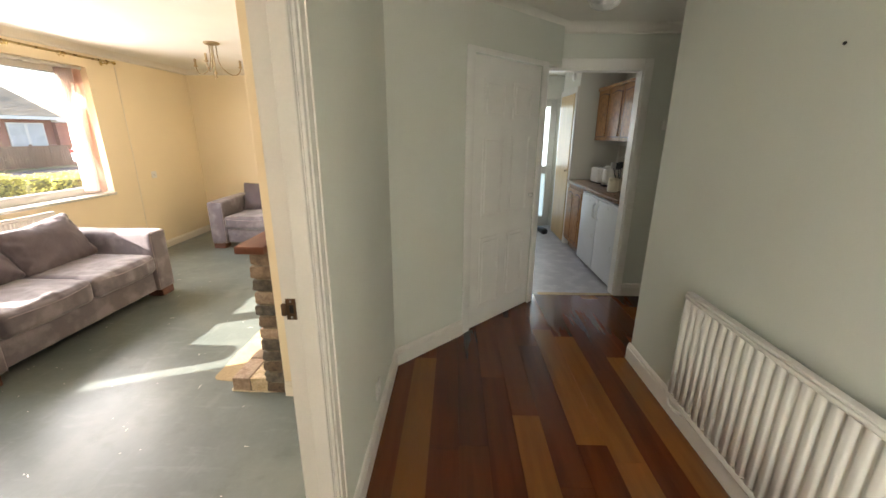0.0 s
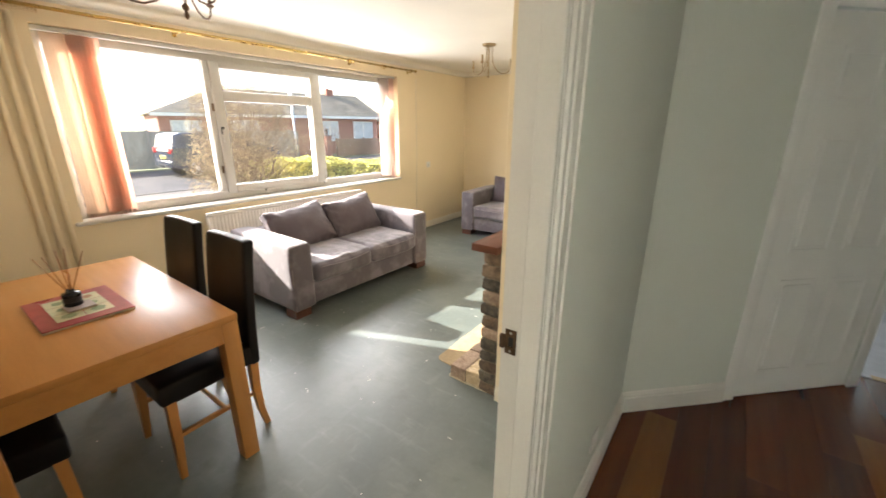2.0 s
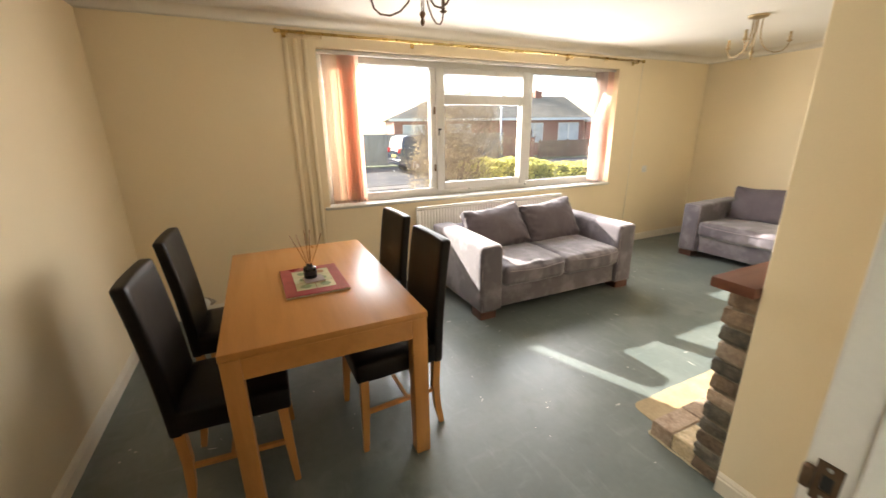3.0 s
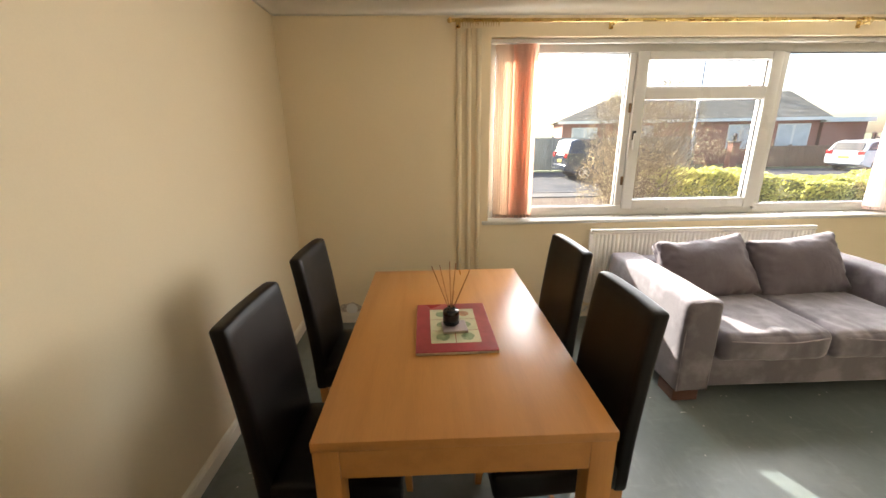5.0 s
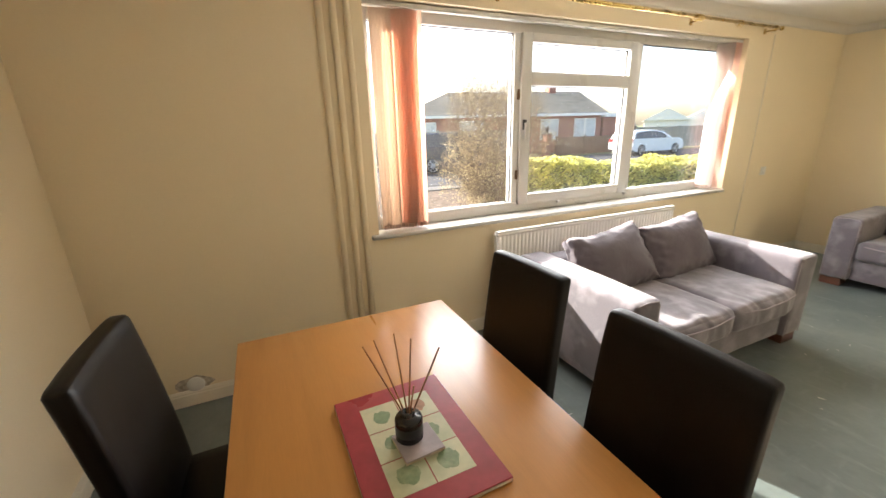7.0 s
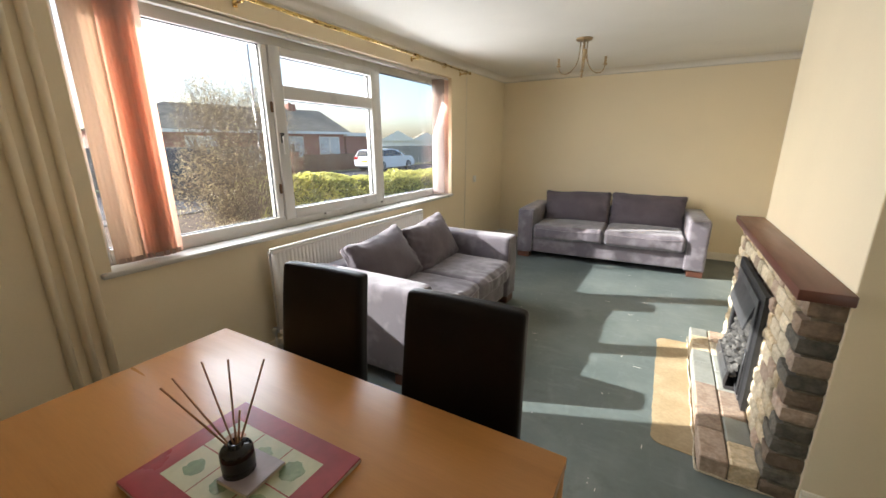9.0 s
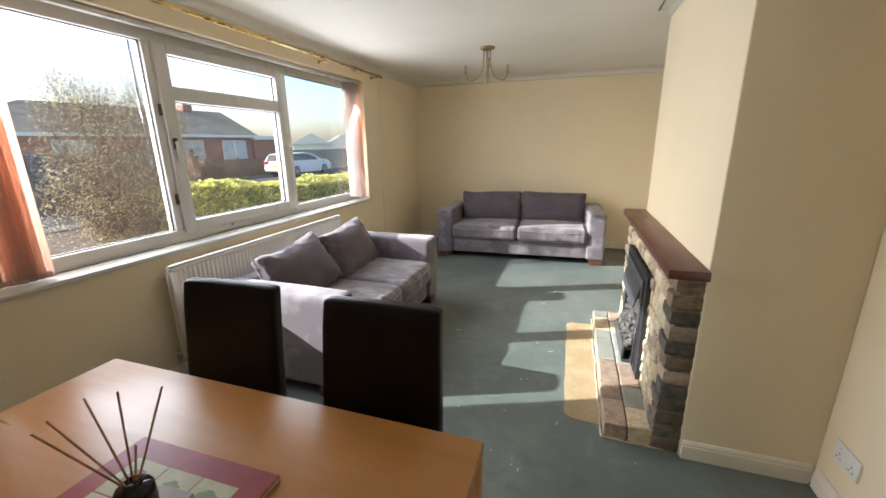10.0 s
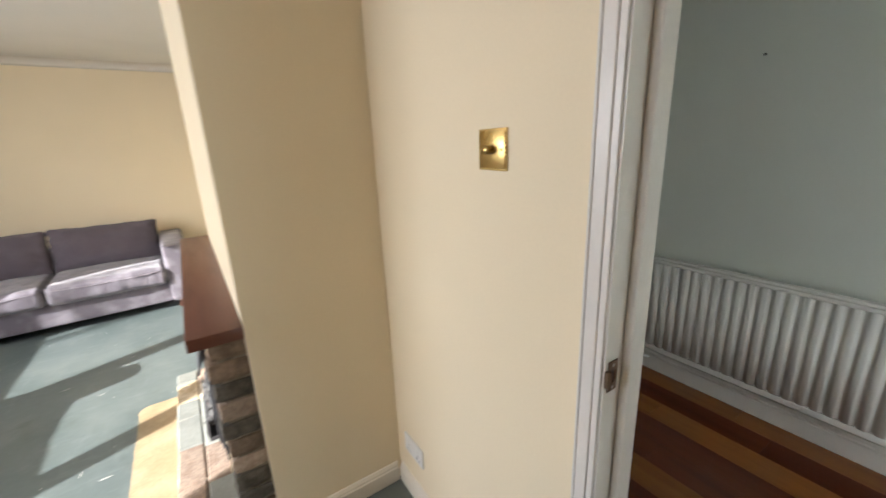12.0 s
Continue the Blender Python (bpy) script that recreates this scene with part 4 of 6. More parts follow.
def rough_stone(x0, x1, y0, y1, z0, z1, r, proud=0.012):
    """A split-faced block: worn round at its edges, with uneven, chipped faces."""
    bm = bmesh.new()
    c = Vector(((x0 + x1) / 2, (y0 + y1) / 2, (z0 + z1) / 2))
    h = Vector(((x1 - x0) / 2, (y1 - y0) / 2, (z1 - z0) / 2))
    box(bm, -h.x, h.x, -h.y, h.y, -h.z, h.z)
    bmesh.ops.subdivide_edges(bm, edges=list(bm.edges), cuts=3, use_grid_fill=True)
    wear, shift = min(0.017, h.z * 0.5), Vector((r.uniform(0, 90), r.uniform(0, 90), r.uniform(0, 90)))
    for v in bm.verts:
        core = Vector([max(-(k - wear), min(k - wear, q)) for k, q in zip(h, v.co)])
        out = v.co - core
        if out.length > 1e-6:
            v.co = core + out.normalized() * min(out.length, wear)
        n = v.co.normalized()
        rough = noise.noise(v.co * 22 + shift) + 0.6 * noise.noise(v.co * 55 + shift)
        face = Vector((n.x, n.y * 0.8, n.z * 0.25))
        v.co += face * (proud * (0.35 + 0.9 * rough)) + c
    return bm


r = random.Random(11)
z, row = 0.0, 0
heights = [0.070, 0.076, 0.072, 0.068, 0.078, 0.072, 0.076, 0.070, 0.080, 0.074, 0.078, 0.075]
# the end's own order of stone colours, darkened for the shade there
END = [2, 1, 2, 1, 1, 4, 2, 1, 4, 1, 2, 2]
for row, hgt in enumerate(heights):
    z1 = z + hgt
    y = FY0
    first = True
    while y < FY1 - 0.02:
        L = r.choice((0.08, 0.11, 0.13, 0.16)) if not first else (0.17 if row % 2 else 0.11)
        y1 = min(FY1, y + L)
        if FY1 - y1 < 0.06:
            y1 = FY1
        blocked = z1 > GZ0 + 0.01 and z < GZ1 - 0.01
        if blocked and y < GY0 < y1:
            y1 = GY0
        if blocked and GY0 - 0.001 <= y < GY1:
            y = GY1
            continue
        if blocked is False or y1 <= GY0 + 1e-3 or y >= GY1 - 1e-3:
            # front stones picked pale, with the sun on them put into the colour
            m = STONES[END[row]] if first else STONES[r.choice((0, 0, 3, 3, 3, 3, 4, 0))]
            back = FXB + 0.012 if first else FXF + 0.03
            part("stone", rough_stone(FXF - r.uniform(0, 0.012), back, y + 0.003, y1 - 0.003, z + 0.0015, z1 - 0.0015, r, 0.008), m, fp, sm=False)
        y = y1
        first = False
    z = z1
# hearth of two rows of slabs
for k, (xa, xb) in enumerate(((-1.240, -1.132), (-1.126, -1.022))):
    y = 2.15
    while y < 3.58:
        L = r.choice((0.17, 0.2, 0.23, 0.26))
        y1 = min(3.60, y + L)
        if 3.60 - y1 < 0.09:
            y1 = 3.60
        m = (STONES[4], STONES[0], SLATE, STONES[3], STONES[4], STONES[3])[r.randrange(6)]
        if y == 2.15:
            m = STONES[4] if k == 0 else STONES[0]
        bm = B(xa, xb, y + 0.003, y1 - 0.003, 0.0, 0.088 + r.uniform(-0.002, 0.003), 0.006, 1)
        for v in bm.verts:
            v.co += Vector((r.uniform(-1, 1), r.uniform(-1, 1), 0 if v.co.z < 0.02 else r.uniform(-1, 1))) * 0.002
        part("hearth_slab", bm, m, fp, sm=False)
        y = y1
part("hearth_bed", B(-1.233, -1.0, 2.16, 3.592, 0, 0.078), MORTAR, fp, sm=False)
# mortar squeezed out along the foot of the hearth
bm = bmesh.new()
pts = [(-1.247 + r.uniform(-0.006, 0.004), 3.60 - 0.06 * i, 0.004) for i in range(25)] + [(-1.24 + 0.055 * i, 2.148 + r.uniform(-0.008, 0.003), 0.004) for i in range(6)]
tube(bm, pts, [r.uniform(0.003, 0.007) for _ in pts], 6)
part("mortar_bead", bm, STONES[3], fp)

# gas fire set into the stones
gf = thing("gas_fire", pose(-1.03, 3.01, 0.09), "black gas fire with a sloping hood and grey ceramic coals", "fire")
bm = bmesh.new()
wall_with_hole(bm, "x", -0.012, 0.012, -0.405, 0.405, 0.0, 0.635, [(-0.30, 0.30, 0.03, 0.555)])
part("surround", bm, BLACKM, gf, sm=False)
part("inner_frame", wall_with_hole(bmesh.new(), "x", -0.022, -0.0125, -0.335, 0.335, 0.015, 0.59, [(-0.285, 0.285, 0.04, 0.545)]), GREYM, gf, sm=False)
bm = bmesh.new()
prism(bm, [(0.02, 0.53), (-0.020, 0.545), (-0.055, 0.40), (-0.048, 0.395), (-0.012, 0.52)], -0.28, 0.28)
part("hood", bm, GREYM, gf, at=Matrix(((1, 0, 0, 0), (0, 0, 1, 0), (0, 1, 0, 0), (0, 0, 0, 1))), sm=False)
part("firebox", B(0.050, 0.060, -0.30, 0.30, 0.03, 0.555), DARK, gf, sm=False)
bm = bmesh.new()
prism(bm, [(0.05, 0.0), (-0.070, 0.0), (-0.078, 0.05), (-0.070, 0.11), (-0.060, 0.11), (-0.066, 0.02), (0.05, 0.02)], -0.22, 0.22)
part("ash_pan", bm, GREYM, gf, at=Matrix(((1, 0, 0, 0), (0, 0, 1, 0), (0, 1, 0, 0), (0, 0, 0, 1))), sm=False)
part("control_panel", B(-0.030, -0.0225, -0.33, -0.29, 0.04, 0.30, 0.003, 1), BLACKM, gf)
coal_meshes = []
for k in range(6):
    bm = bmesh.new()
    bmesh.ops.create_icosphere(bm, subdivisions=1, radius=0.03)
    for v in bm.verts:
        v.co = Vector((v.co.x * r.uniform(0.7, 1.1), v.co.y * r.uniform(0.8, 1.3), v.co.z * r.uniform(0.6, 1.0)))
    coal_meshes.append(mesh_of("coal", bm, COALM))
for i in range(54):
    a, b = i % 9, i // 9
    ob = new("coal", coal_meshes[i % 6])
    ob.parent = gf
    ob.matrix_basis = pose(-0.045 + 0.013 * b + r.uniform(-0.01, 0.01), -0.20 + 0.05 * a + r.uniform(-0.012, 0.012), 0.10 + 0.042 * b + r.uniform(-0.01, 0.01), r.uniform(0, 90), r.uniform(0, 90), r.uniform(0, 360))

# yellow patch of old adhesive on the floor before the hearth
bm = bmesh.new()
pts = []
for (cx, cy, a0) in ((-1.375, 2.31, 180), (-1.26, 2.30, 270), (-1.26, 3.43, 0), (-1.385, 3.43, 90)):
    for k in range(7):
        a = radians(a0 + 15 * k)
        pts.append((cx + 0.06 * math.cos(a), cy + 0.06 * math.sin(a)))
dense = []
for i, p in enumerate(pts):
    q = pts[(i + 1) % len(pts)]
    nseg = max(1, int(math.dist(p, q) / 0.05))
    dense += [(p[0] + (q[0] - p[0]) * j / nseg + r.uniform(-0.004, 0.004), p[1] + (q[1] - p[1]) * j / nseg) for j in range(nseg)]
structure("floor_patch", prism(bm, dense, 0.0002, 0.0026), PATCHM, "bare yellow adhesive patch in front of the hearth", "floor patch")
# flecks of paint and plaster on the floor
bm = bmesh.new()
for i in range(140):
    x, y = r.uniform(-3.2, -0.5), r.uniform(-0.3, 5.0)
    if -1.25 < x and 2.1 < y < 3.65:
        continue
    L, w, a = r.uniform(0.003, 0.007) * (4 if r.random() < 0.22 else 1), r.uniform(0.0015, 0.003), r.choice((0, math.pi / 2, r.uniform(0, 3.1)))
    prism(bm, [(x + math.cos(t) * L * math.cos(a) - math.sin(t) * w * math.sin(a), y + math.cos(t) * L * math.sin(a) + math.sin(t) * w * math.cos(a)) for t in [q * math.pi / 3 + r.uniform(-0.2, 0.2) for q in range(6)]], 0.0002, 0.0012)
solid("paint_flecks", bm, WHITE, "small flecks of white paint and plaster on the floor", "paint flecks", kind="stuff", sm=False)


# ---- setting: hall and kitchen ----
XR = 1.335                                   # hall wall with the radiator
HY0, HYC, KY0, KY1, KXR = -0.95, 2.60, 3.745, 6.75, 2.285
structure("wall_hall_west", wall_with_hole(bmesh.new(), "x", XM, XH, HY0, 2.46, -0.1, ZT, [(DJ0 - 0.03, DJ1 + 0.03, -0.1, DH + 0.03)]), DUCK, "pale duck-egg painted hall wall with a doorway", "wall")
structure("wall_hall_east", B(XR, XR + 0.11, HY0, HYC, -0.1, ZT, 0.004, 1), DUCK, "pale duck-egg painted hall wall", "wall")
structure("wall_hall_recess", wall_with_hole(bmesh.new(), "y", HYC - 0.11, HYC, XR + 0.11, KXR, -0.1, ZT, []), DUCK, "pale duck-egg painted wall of the hall recess", "wall")
structure("wall_hall_end", wall_with_hole(bmesh.new(), "y", HY0 - 0.11, HY0, XM, XR + 0.11, -0.1, ZT, [(0.1, 0.95, 0.0, 2.05)]), DUCK, "pale duck-egg painted wall at the hall's end", "wall")
structure("wall_kitchen_east", B(KXR, KXR + 0.11, HYC - 0.11, KY1 + 0.11, -0.1, ZT), MDF, "off-white painted kitchen wall", "wall")
structure("wall_kitchen_south", wall_with_hole(bmesh.new(), "y", KY0, KY0 + 0.10, 0.84, KXR, -0.1, ZT, [(0.86, 1.668, -0.1, 2.045)]), DUCK, "pale painted wall with the kitchen doorway", "wall")
structure("wall_kitchen_north", wall_with_hole(bmesh.new(), "y", KY1, KY1 + 0.11, XM, KXR, -0.1, ZT, [(-0.1, 0.66, 0.95, 2.05), (0.99, 1.71, 0.0, 2.04)]), MDF, "off-white painted kitchen wall with door and added window", "wall")
structure("wall_kitchen_west", B(XM, XH, 2.46, KY1, -0.1, ZT), MDF, "off-white painted kitchen wall", "wall")
# the angled wall with the cupboard door
AL = math.hypot(1.235, 1.235)
AW = pose(XH, 2.46, 0, 0, 0, 45)
D0, D1 = 0.695, 1.525
structure("wall_hall_angled", wall_with_hole(bmesh.new(), "y", 0.0, 0.09, 0.0, D1 + 0.06, -0.1, ZT, [(D0, D1, -0.1, 2.04)]), DUCK, "pale duck-egg painted angled wall with a door", "wall", at=AW)
structure("wall_hall_lintel", B(D1 + 0.061, AL + 0.04, 0.0, 0.09, 2.045, ZT), DUCK, "pale duck-egg painted wall above the kitchen opening", "wall", at=AW)
structure("ceiling_hall", B(XM, KXR, HY0, KY0, ZC, ZT), CEIL, "off-white painted hall ceiling", "ceiling")
structure("ceiling_kitchen", B(XM, KXR, KY0, KY1, ZC, ZT), CEIL, "off-white painted kitchen ceiling", "ceiling")
structure("floor_hall_base", B(XM, KXR, HY0, KY0, -0.12, -0.012), MORTAR, "underlay below the hall boards", "floor")
structure("floor_kitchen", B(XM, KXR, KY0 + 0.0, KY1, -0.12, -0.001), VINYL, "mottled grey vinyl kitchen floor", "floor")
structure("threshold_strip", B(0.93, 1.663, KY0 - 0.02, KY0 + 0.03, -0.001, 0.006, 0.003, 2), OLDBRASS, "metal threshold strip between hall and kitchen", "threshold")
structure("threshold_room", B(XD - 0.003, XH + 0.003, DJ0 + 0.001, DJ1 - 0.001, -0.1, 0.002), MAHOG, "worn dark wooden threshold in the doorway", "threshold")
q2 = 0.70711
ax, ay = XH + AL * q2, 2.46 + AL * q2
coving([(XH + e, HY0 + e), (XR - e, HY0 + e), (XR - e, HYC + e), (KXR - e, HYC + e), (KXR - e, KY0 - e), (ax + 0.02, KY0 - e), (XH + e, 2.46)], CEIL, "trim_coving_2")
dx = D0 * q2
skirting("baseboard", [(XH + g, 2.46, XH + g, DJ1 + 0.075), (XH + g, DJ0 - 0.07, XH + g, HY0 + 0.02),
                       (XH + 0.0 + (D0 - 0.06) * q2 + g, 2.46 + (D0 - 0.06) * q2 - g, XH + g, 2.46 - g), (XR - g, HY0, XR - g, HYC + 0.015), (XR - 0.015, HYC + g, KXR, HYC + g), (KXR - g, HYC, KXR - g, KY0), (KXR, KY0 - g, 1.733, KY0 - g)], 0.125, 0.018, WHITE, "white gloss painted moulded skirting board")

# white six-panel cupboard door in the angled wall
cd = thing("door_2", AW @ pose(0, 0, 0), "white painted six-panel door, closed, with a small knob", "door", kind="structure")
for a, b in ((D0 - 0.055, D0 + 0.02), (D1 - 0.02, D1 + 0.055)):
    part("architrave", B(a, b, -0.012, -0.001, 0, 2.062, 0.004, 2), DOORWHITE, cd)
part("architrave", B(D0 + 0.021, D1 - 0.021, -0.012, -0.001, 2.026, 2.062, 0.004, 2), DOORWHITE, cd)
leaf = part("leaf", B(D0 + 0.022, D1 - 0.022, 0.004, 0.040, 0.008, 2.018, 0.002, 1), DOORWHITE, cd, sm=False)
pw = (D1 - D0 - 0.044)
for c0, c1 in ((0.14, 0.44), (0.56, 0.86)):
    for z0, z1 in ((0.17, 0.74), (0.90, 1.50), (1.62, 1.88)):
        x0, x1 = D0 + 0.022 + pw * c0, D0 + 0.022 + pw * c1
        bm = bmesh.new()
        wall_with_hole(bm, "y", -0.0015, 0.0042, x0, x1, z0, z1, [(x0 + 0.012, x1 - 0.012, z0 + 0.012, z1 - 0.012)])
        mo = part("moulding", bm, DOORWHITE, leaf, sm=False)
        part("raised_panel", B(x0 + 0.03, x1 - 0.03, -0.0025, 0.0045, z0 + 0.03, z1 - 0.03, 0.005, 1), DOORWHITE, leaf, sm=False)
part("door_knob", lathe(bmesh.new(), [(0.014, 0), (0.012, 0.006), (0.009, 0.012), (0.018, 0.022), (0.019, 0.034), (0.010, 0.042)], n=18), STEEL, cd, at=pose(D1 - 0.085, 0.004, 1.02, 90))

# kitchen doorway lining
kd = thing("door_frame_2", pose(0, KY0, 0), "white painted doorway lining to the kitchen", "door frame", kind="structure")
for a, b in ((0.8605, 0.875), (1.648, 1.6675)):
    part("lining", B(a, b, -0.003, 0.103, 0, 2.044), DOORWHITE, kd, sm=False)
part("lining", B(0.8755, 1.6475, -0.003, 0.103, 2.024, 2.044), DOORWHITE, kd, sm=False)
part("architrave", B(1.658, 1.730, -0.019, -0.0035, 0, 2.115, 0.005, 2), DOORWHITE, kd)
part("architrave", B(0.93, 1.657, -0.019, -0.0035, 2.034, 2.115, 0.005, 2), DOORWHITE, kd)

radiator(pose(1.265, 1.365, 0.16, 0, 0, -90), 1.24, 0.61, 24, "white enamelled panel radiator on the hall wall", 1)
socket_plate("wall_socket", pose(XH, 1.875, 0.245, 0, 0, 90), 0.086, 0.086, "white plastic single wall socket", "socket", False)
solid("picture_hook_hole", lathe(bmesh.new(), [(0.006, 0), (0.005, 0.004), (0.003, 0.006)], n=12), DARK, "small dark plastic plug in the painted wall", "wall plug", at=pose(XR, 1.58, 1.797, 0, -90))
# thermostat on the kitchen wall
solid("thermostat", B(1.875, 1.945, KY0 - 0.03, KY0 - 0.0005, 1.55, 1.63, 0.006, 2), PLASTIC, "small white thermostat box", "thermostat")

hl = thing("hall_ceiling_light", pose(1.03, 3.0, ZC), "shallow cut-glass flush ceiling light", "ceiling light")
part("base", lathe(bmesh.new(), [(0.075, 0), (0.075, -0.012), (0.06, -0.02)], n=24), BRASS, hl)
bm = lathe(bmesh.new(), [(0.072, -0.015), (0.098, -0.03), (0.10, -0.05), (0.075, -0.085), (0.035, -0.102), (0.012, -0.106)], n=28)
for i, v in enumerate(bm.verts):
    v.co.xy = v.co.xy * (1 + (0.035 if i % 2 else -0.035))
part("glass_bowl", bm, mat("cut_glass", (0.75, 0.76, 0.74), 0.12, vary=0.1, scale=30, fine=90, bump=0.2), hl, sm=False)


# ---- kitchen ----
def panel_door(w, h, at, parent, arch=True):
    """A framed cupboard door with a raised arched panel, facing -y."""
    d = part("cabinet_door", B(0.002, w - 0.002, -0.020, -0.001, 0.002, h - 0.002, 0.003, 1), OAK, parent, at=at, sm=False)
    n = 10
    top = [(w - 0.055 - (w - 0.11) * i / n, h - 0.075 + (0.022 * math.sin(math.pi * i / n) if arch else 0)) for i in range(n + 1)]
    outline = [(0.055, 0.055), (w - 0.055, 0.055)] + top
    cx_, cz_ = w / 2, h / 2
    # no real recess: a thin dark plate coloured as the shade round the panel
    part("groove_shade", prism(bmesh.new(), [(cx_ + (x - cx_) * 1.11, cz_ + (z - cz_) * 1.055) for x, z in outline], 0.0195, 0.0212), MAHOGUP, d, at=pose(0, 0, 0, 90), sm=False)
    bm = prism(bmesh.new(), outline, 0.020, 0.026)
    part("raised_panel", bm, OAK, d, at=pose(0, 0, 0, 90), sm=False)
    k = part("handle", lathe(bmesh.new(), [(0.006, 0), (0.005, 0.012), (0.013, 0.02), (0.012, 0.027)], n=12), OLDBRASS, d, at=pose(w - 0.03, -0.02, h * 0.12 if h < 0.68 and parent.name.startswith("wall") else h * 0.88, 90))
    return d


FK = 1.650
wc = thing("wall_cabinet", pose(KXR, 5.56, 1.435, 0, 0, -90), "honey oak wall cabinet with arched panel doors", "cabinet")
part("body", B(0.0, 1.44, -0.33, 0, 0, 0.60, 0.003, 1), OAK, wc, sm=False)
part("cornice", B(-0.01, 1.45, -0.365, 0, 0.601, 0.64, 0.01, 2), OAK, wc)
for x, w in ((0.0, 0.40), (0.40, 0.40), (0.80, 0.64)):
    panel_door(w, 0.60, pose(x, -0.33, 0), wc)
bc = thing("base_cabinet", pose(KXR, 5.56, 0.0, 0, 0, -90), "honey oak base cabinet with two arched doors", "cabinet")
part("plinth", B(0.0, 0.60, -0.56, 0, 0, 0.10), WORKTOP, bc, sm=False)
part("body", B(0.0, 0.60, KXR * -1 + FK + 0.02, 0, 0.10, 0.875, 0.002, 1), OAK, bc, sm=False)
for i in range(2):
    panel_door(0.30, 0.70, pose(0.30 * i, -(KXR - FK) + 0.02, 0.12), bc)
for y in (4.93, 4.385):
    f = thing("undercounter_fridge", pose(KXR, y, 0, 0, 0, -90), "white enamelled under-counter fridge", "fridge", "fridges")
    part("body", B(0.005, 0.535, -0.56, -0.02, 0.03, 0.845, 0.006, 2), FRIDGEM, f)
    dd = part("fridge_door", B(0.004, 0.536, -(KXR - FK), -0.563, 0.04, 0.835, 0.012, 3), FRIDGEM, f)
    part("top_cap", B(0.004, 0.536, -(KXR - FK) + 0.004, -0.02, 0.838, 0.858, 0.006, 2), FRIDGEM, f)
    part("handle", tube(bmesh.new(), [(0.05 if y < 4.5 else 0.49, -(KXR - FK) - 0.001, 0.62), (0.05 if y < 4.5 else 0.49, -(KXR - FK) - 0.03, 0.64), (0.05 if y < 4.5 else 0.49, -(KXR - FK) - 0.03, 0.76), (0.05 if y < 4.5 else 0.49, -(KXR - FK) - 0.001, 0.78)], 0.009, 8), FRIDGEM, dd)
    for a in (0.06, 0.48):
        part("foot", lathe(bmesh.new(), [(0.02, 0), (0.02, 0.03)], (a, -0.5, 0), 12), DARK, f)
solid("worktop", B(FK - 0.02, KXR - 0.001, KY0 + 0.102, 5.57, 0.880, 0.918, 0.008, 2), WORKTOP, "brown speckled laminate kitchen worktop", "worktop")
# wall tiles above the worktop
tl = thing("splashback", pose(KXR - 0.001, 0, 0), "cream glazed wall tiles above the worktop", "tiles", kind="structure")
TILE = mat("cream_tile_glaze", (0.66, 0.62, 0.53), 0.25, vary=0.06, scale=6, fine=60, bump=0.02, rnd=0.05)
tm = mesh_of("wall_tile", B(-0.008, 0, 0.002, 0.148, 0.002, 0.148, 0.002, 1), TILE)
for i in range(11):
    for j in range(3):
        o = new("wall_tile", tm)
        o.parent = tl
        o.matrix_basis = pose(0, 3.90 + 0.15 * i, 0.92 + 0.15 * j)
to = thing("toaster", pose(1.95, 5.24, 0.918, 0, 0, -90), "white plastic two-slot toaster", "toaster")
part("shell", B(-0.13, 0.13, -0.085, 0.085, 0.01, 0.19, 0.03, 3), PLASTIC, to)
for s in (-0.03, 0.03):
    part("slot", B(-0.10, 0.10, s - 0.012, s + 0.012, 0.188, 0.1915), DARK, to, sm=False)
part("lever", B(-0.146, -0.13, -0.02, 0.02, 0.12, 0.135, 0.003, 1), DARK, to)
part("base", B(-0.12, 0.12, -0.075, 0.075, 0, 0.012), DARK, to, sm=False)
ke = thing("kettle", pose(1.93, 4.90, 0.918, 0, 0, 200), "white plastic jug kettle", "kettle")
part("jug", lathe(bmesh.new(), [(0.075, 0.02), (0.078, 0.05), (0.066, 0.18), (0.058, 0.225), (0.04, 0.238)], n=24), PLASTIC, ke)
part("handle", tube(bmesh.new(), [(0.06, 0, 0.21), (0.11, 0, 0.20), (0.118, 0, 0.12), (0.10, 0, 0.06), (0.075, 0, 0.05)], 0.011, 8), PLASTIC, ke)
part("power_base", lathe(bmesh.new(), [(0.085, 0), (0.085, 0.015), (0.07, 0.02)], n=24), DARK, ke)
ut = thing("utensil_pot", pose(1.90, 4.50, 0.918), "cream pot holding dark kitchen utensils", "utensil pot")
part("pot", lathe(bmesh.new(), [(0.055, 0), (0.062, 0.02), (0.065, 0.13), (0.06, 0.132), (0.055, 0.02)], n=22), CANDLE, ut)
for k in range(5):
    a = k * 1.3
    d = Vector((math.cos(a) * 0.28, math.sin(a) * 0.28, 1)).normalized()
    p = Vector((math.cos(a) * 0.02, math.sin(a) * 0.02, 0.03))
    u = part("utensil", tube(bmesh.new(), [p, p + d * 0.22], 0.005, 6), DARK, ut)
    bmh = soft_box((0.024, 0.006, 0.036), 0.005, n=4)
    bmh.transform(Matrix.Translation(p + d * 0.25))
    part("head", bmh, DARK if k % 2 else STEEL, u)
solid("storage_jar", lathe(bmesh.new(), [(0.05, 0), (0.055, 0.01), (0.055, 0.11), (0.045, 0.12), (0.05, 0.125), (0.048, 0.145), (0.01, 0.15)], n=22), CANDLE, "cream lidded storage jar on the worktop", "jar", at=pose(1.80, 4.42, 0.918))
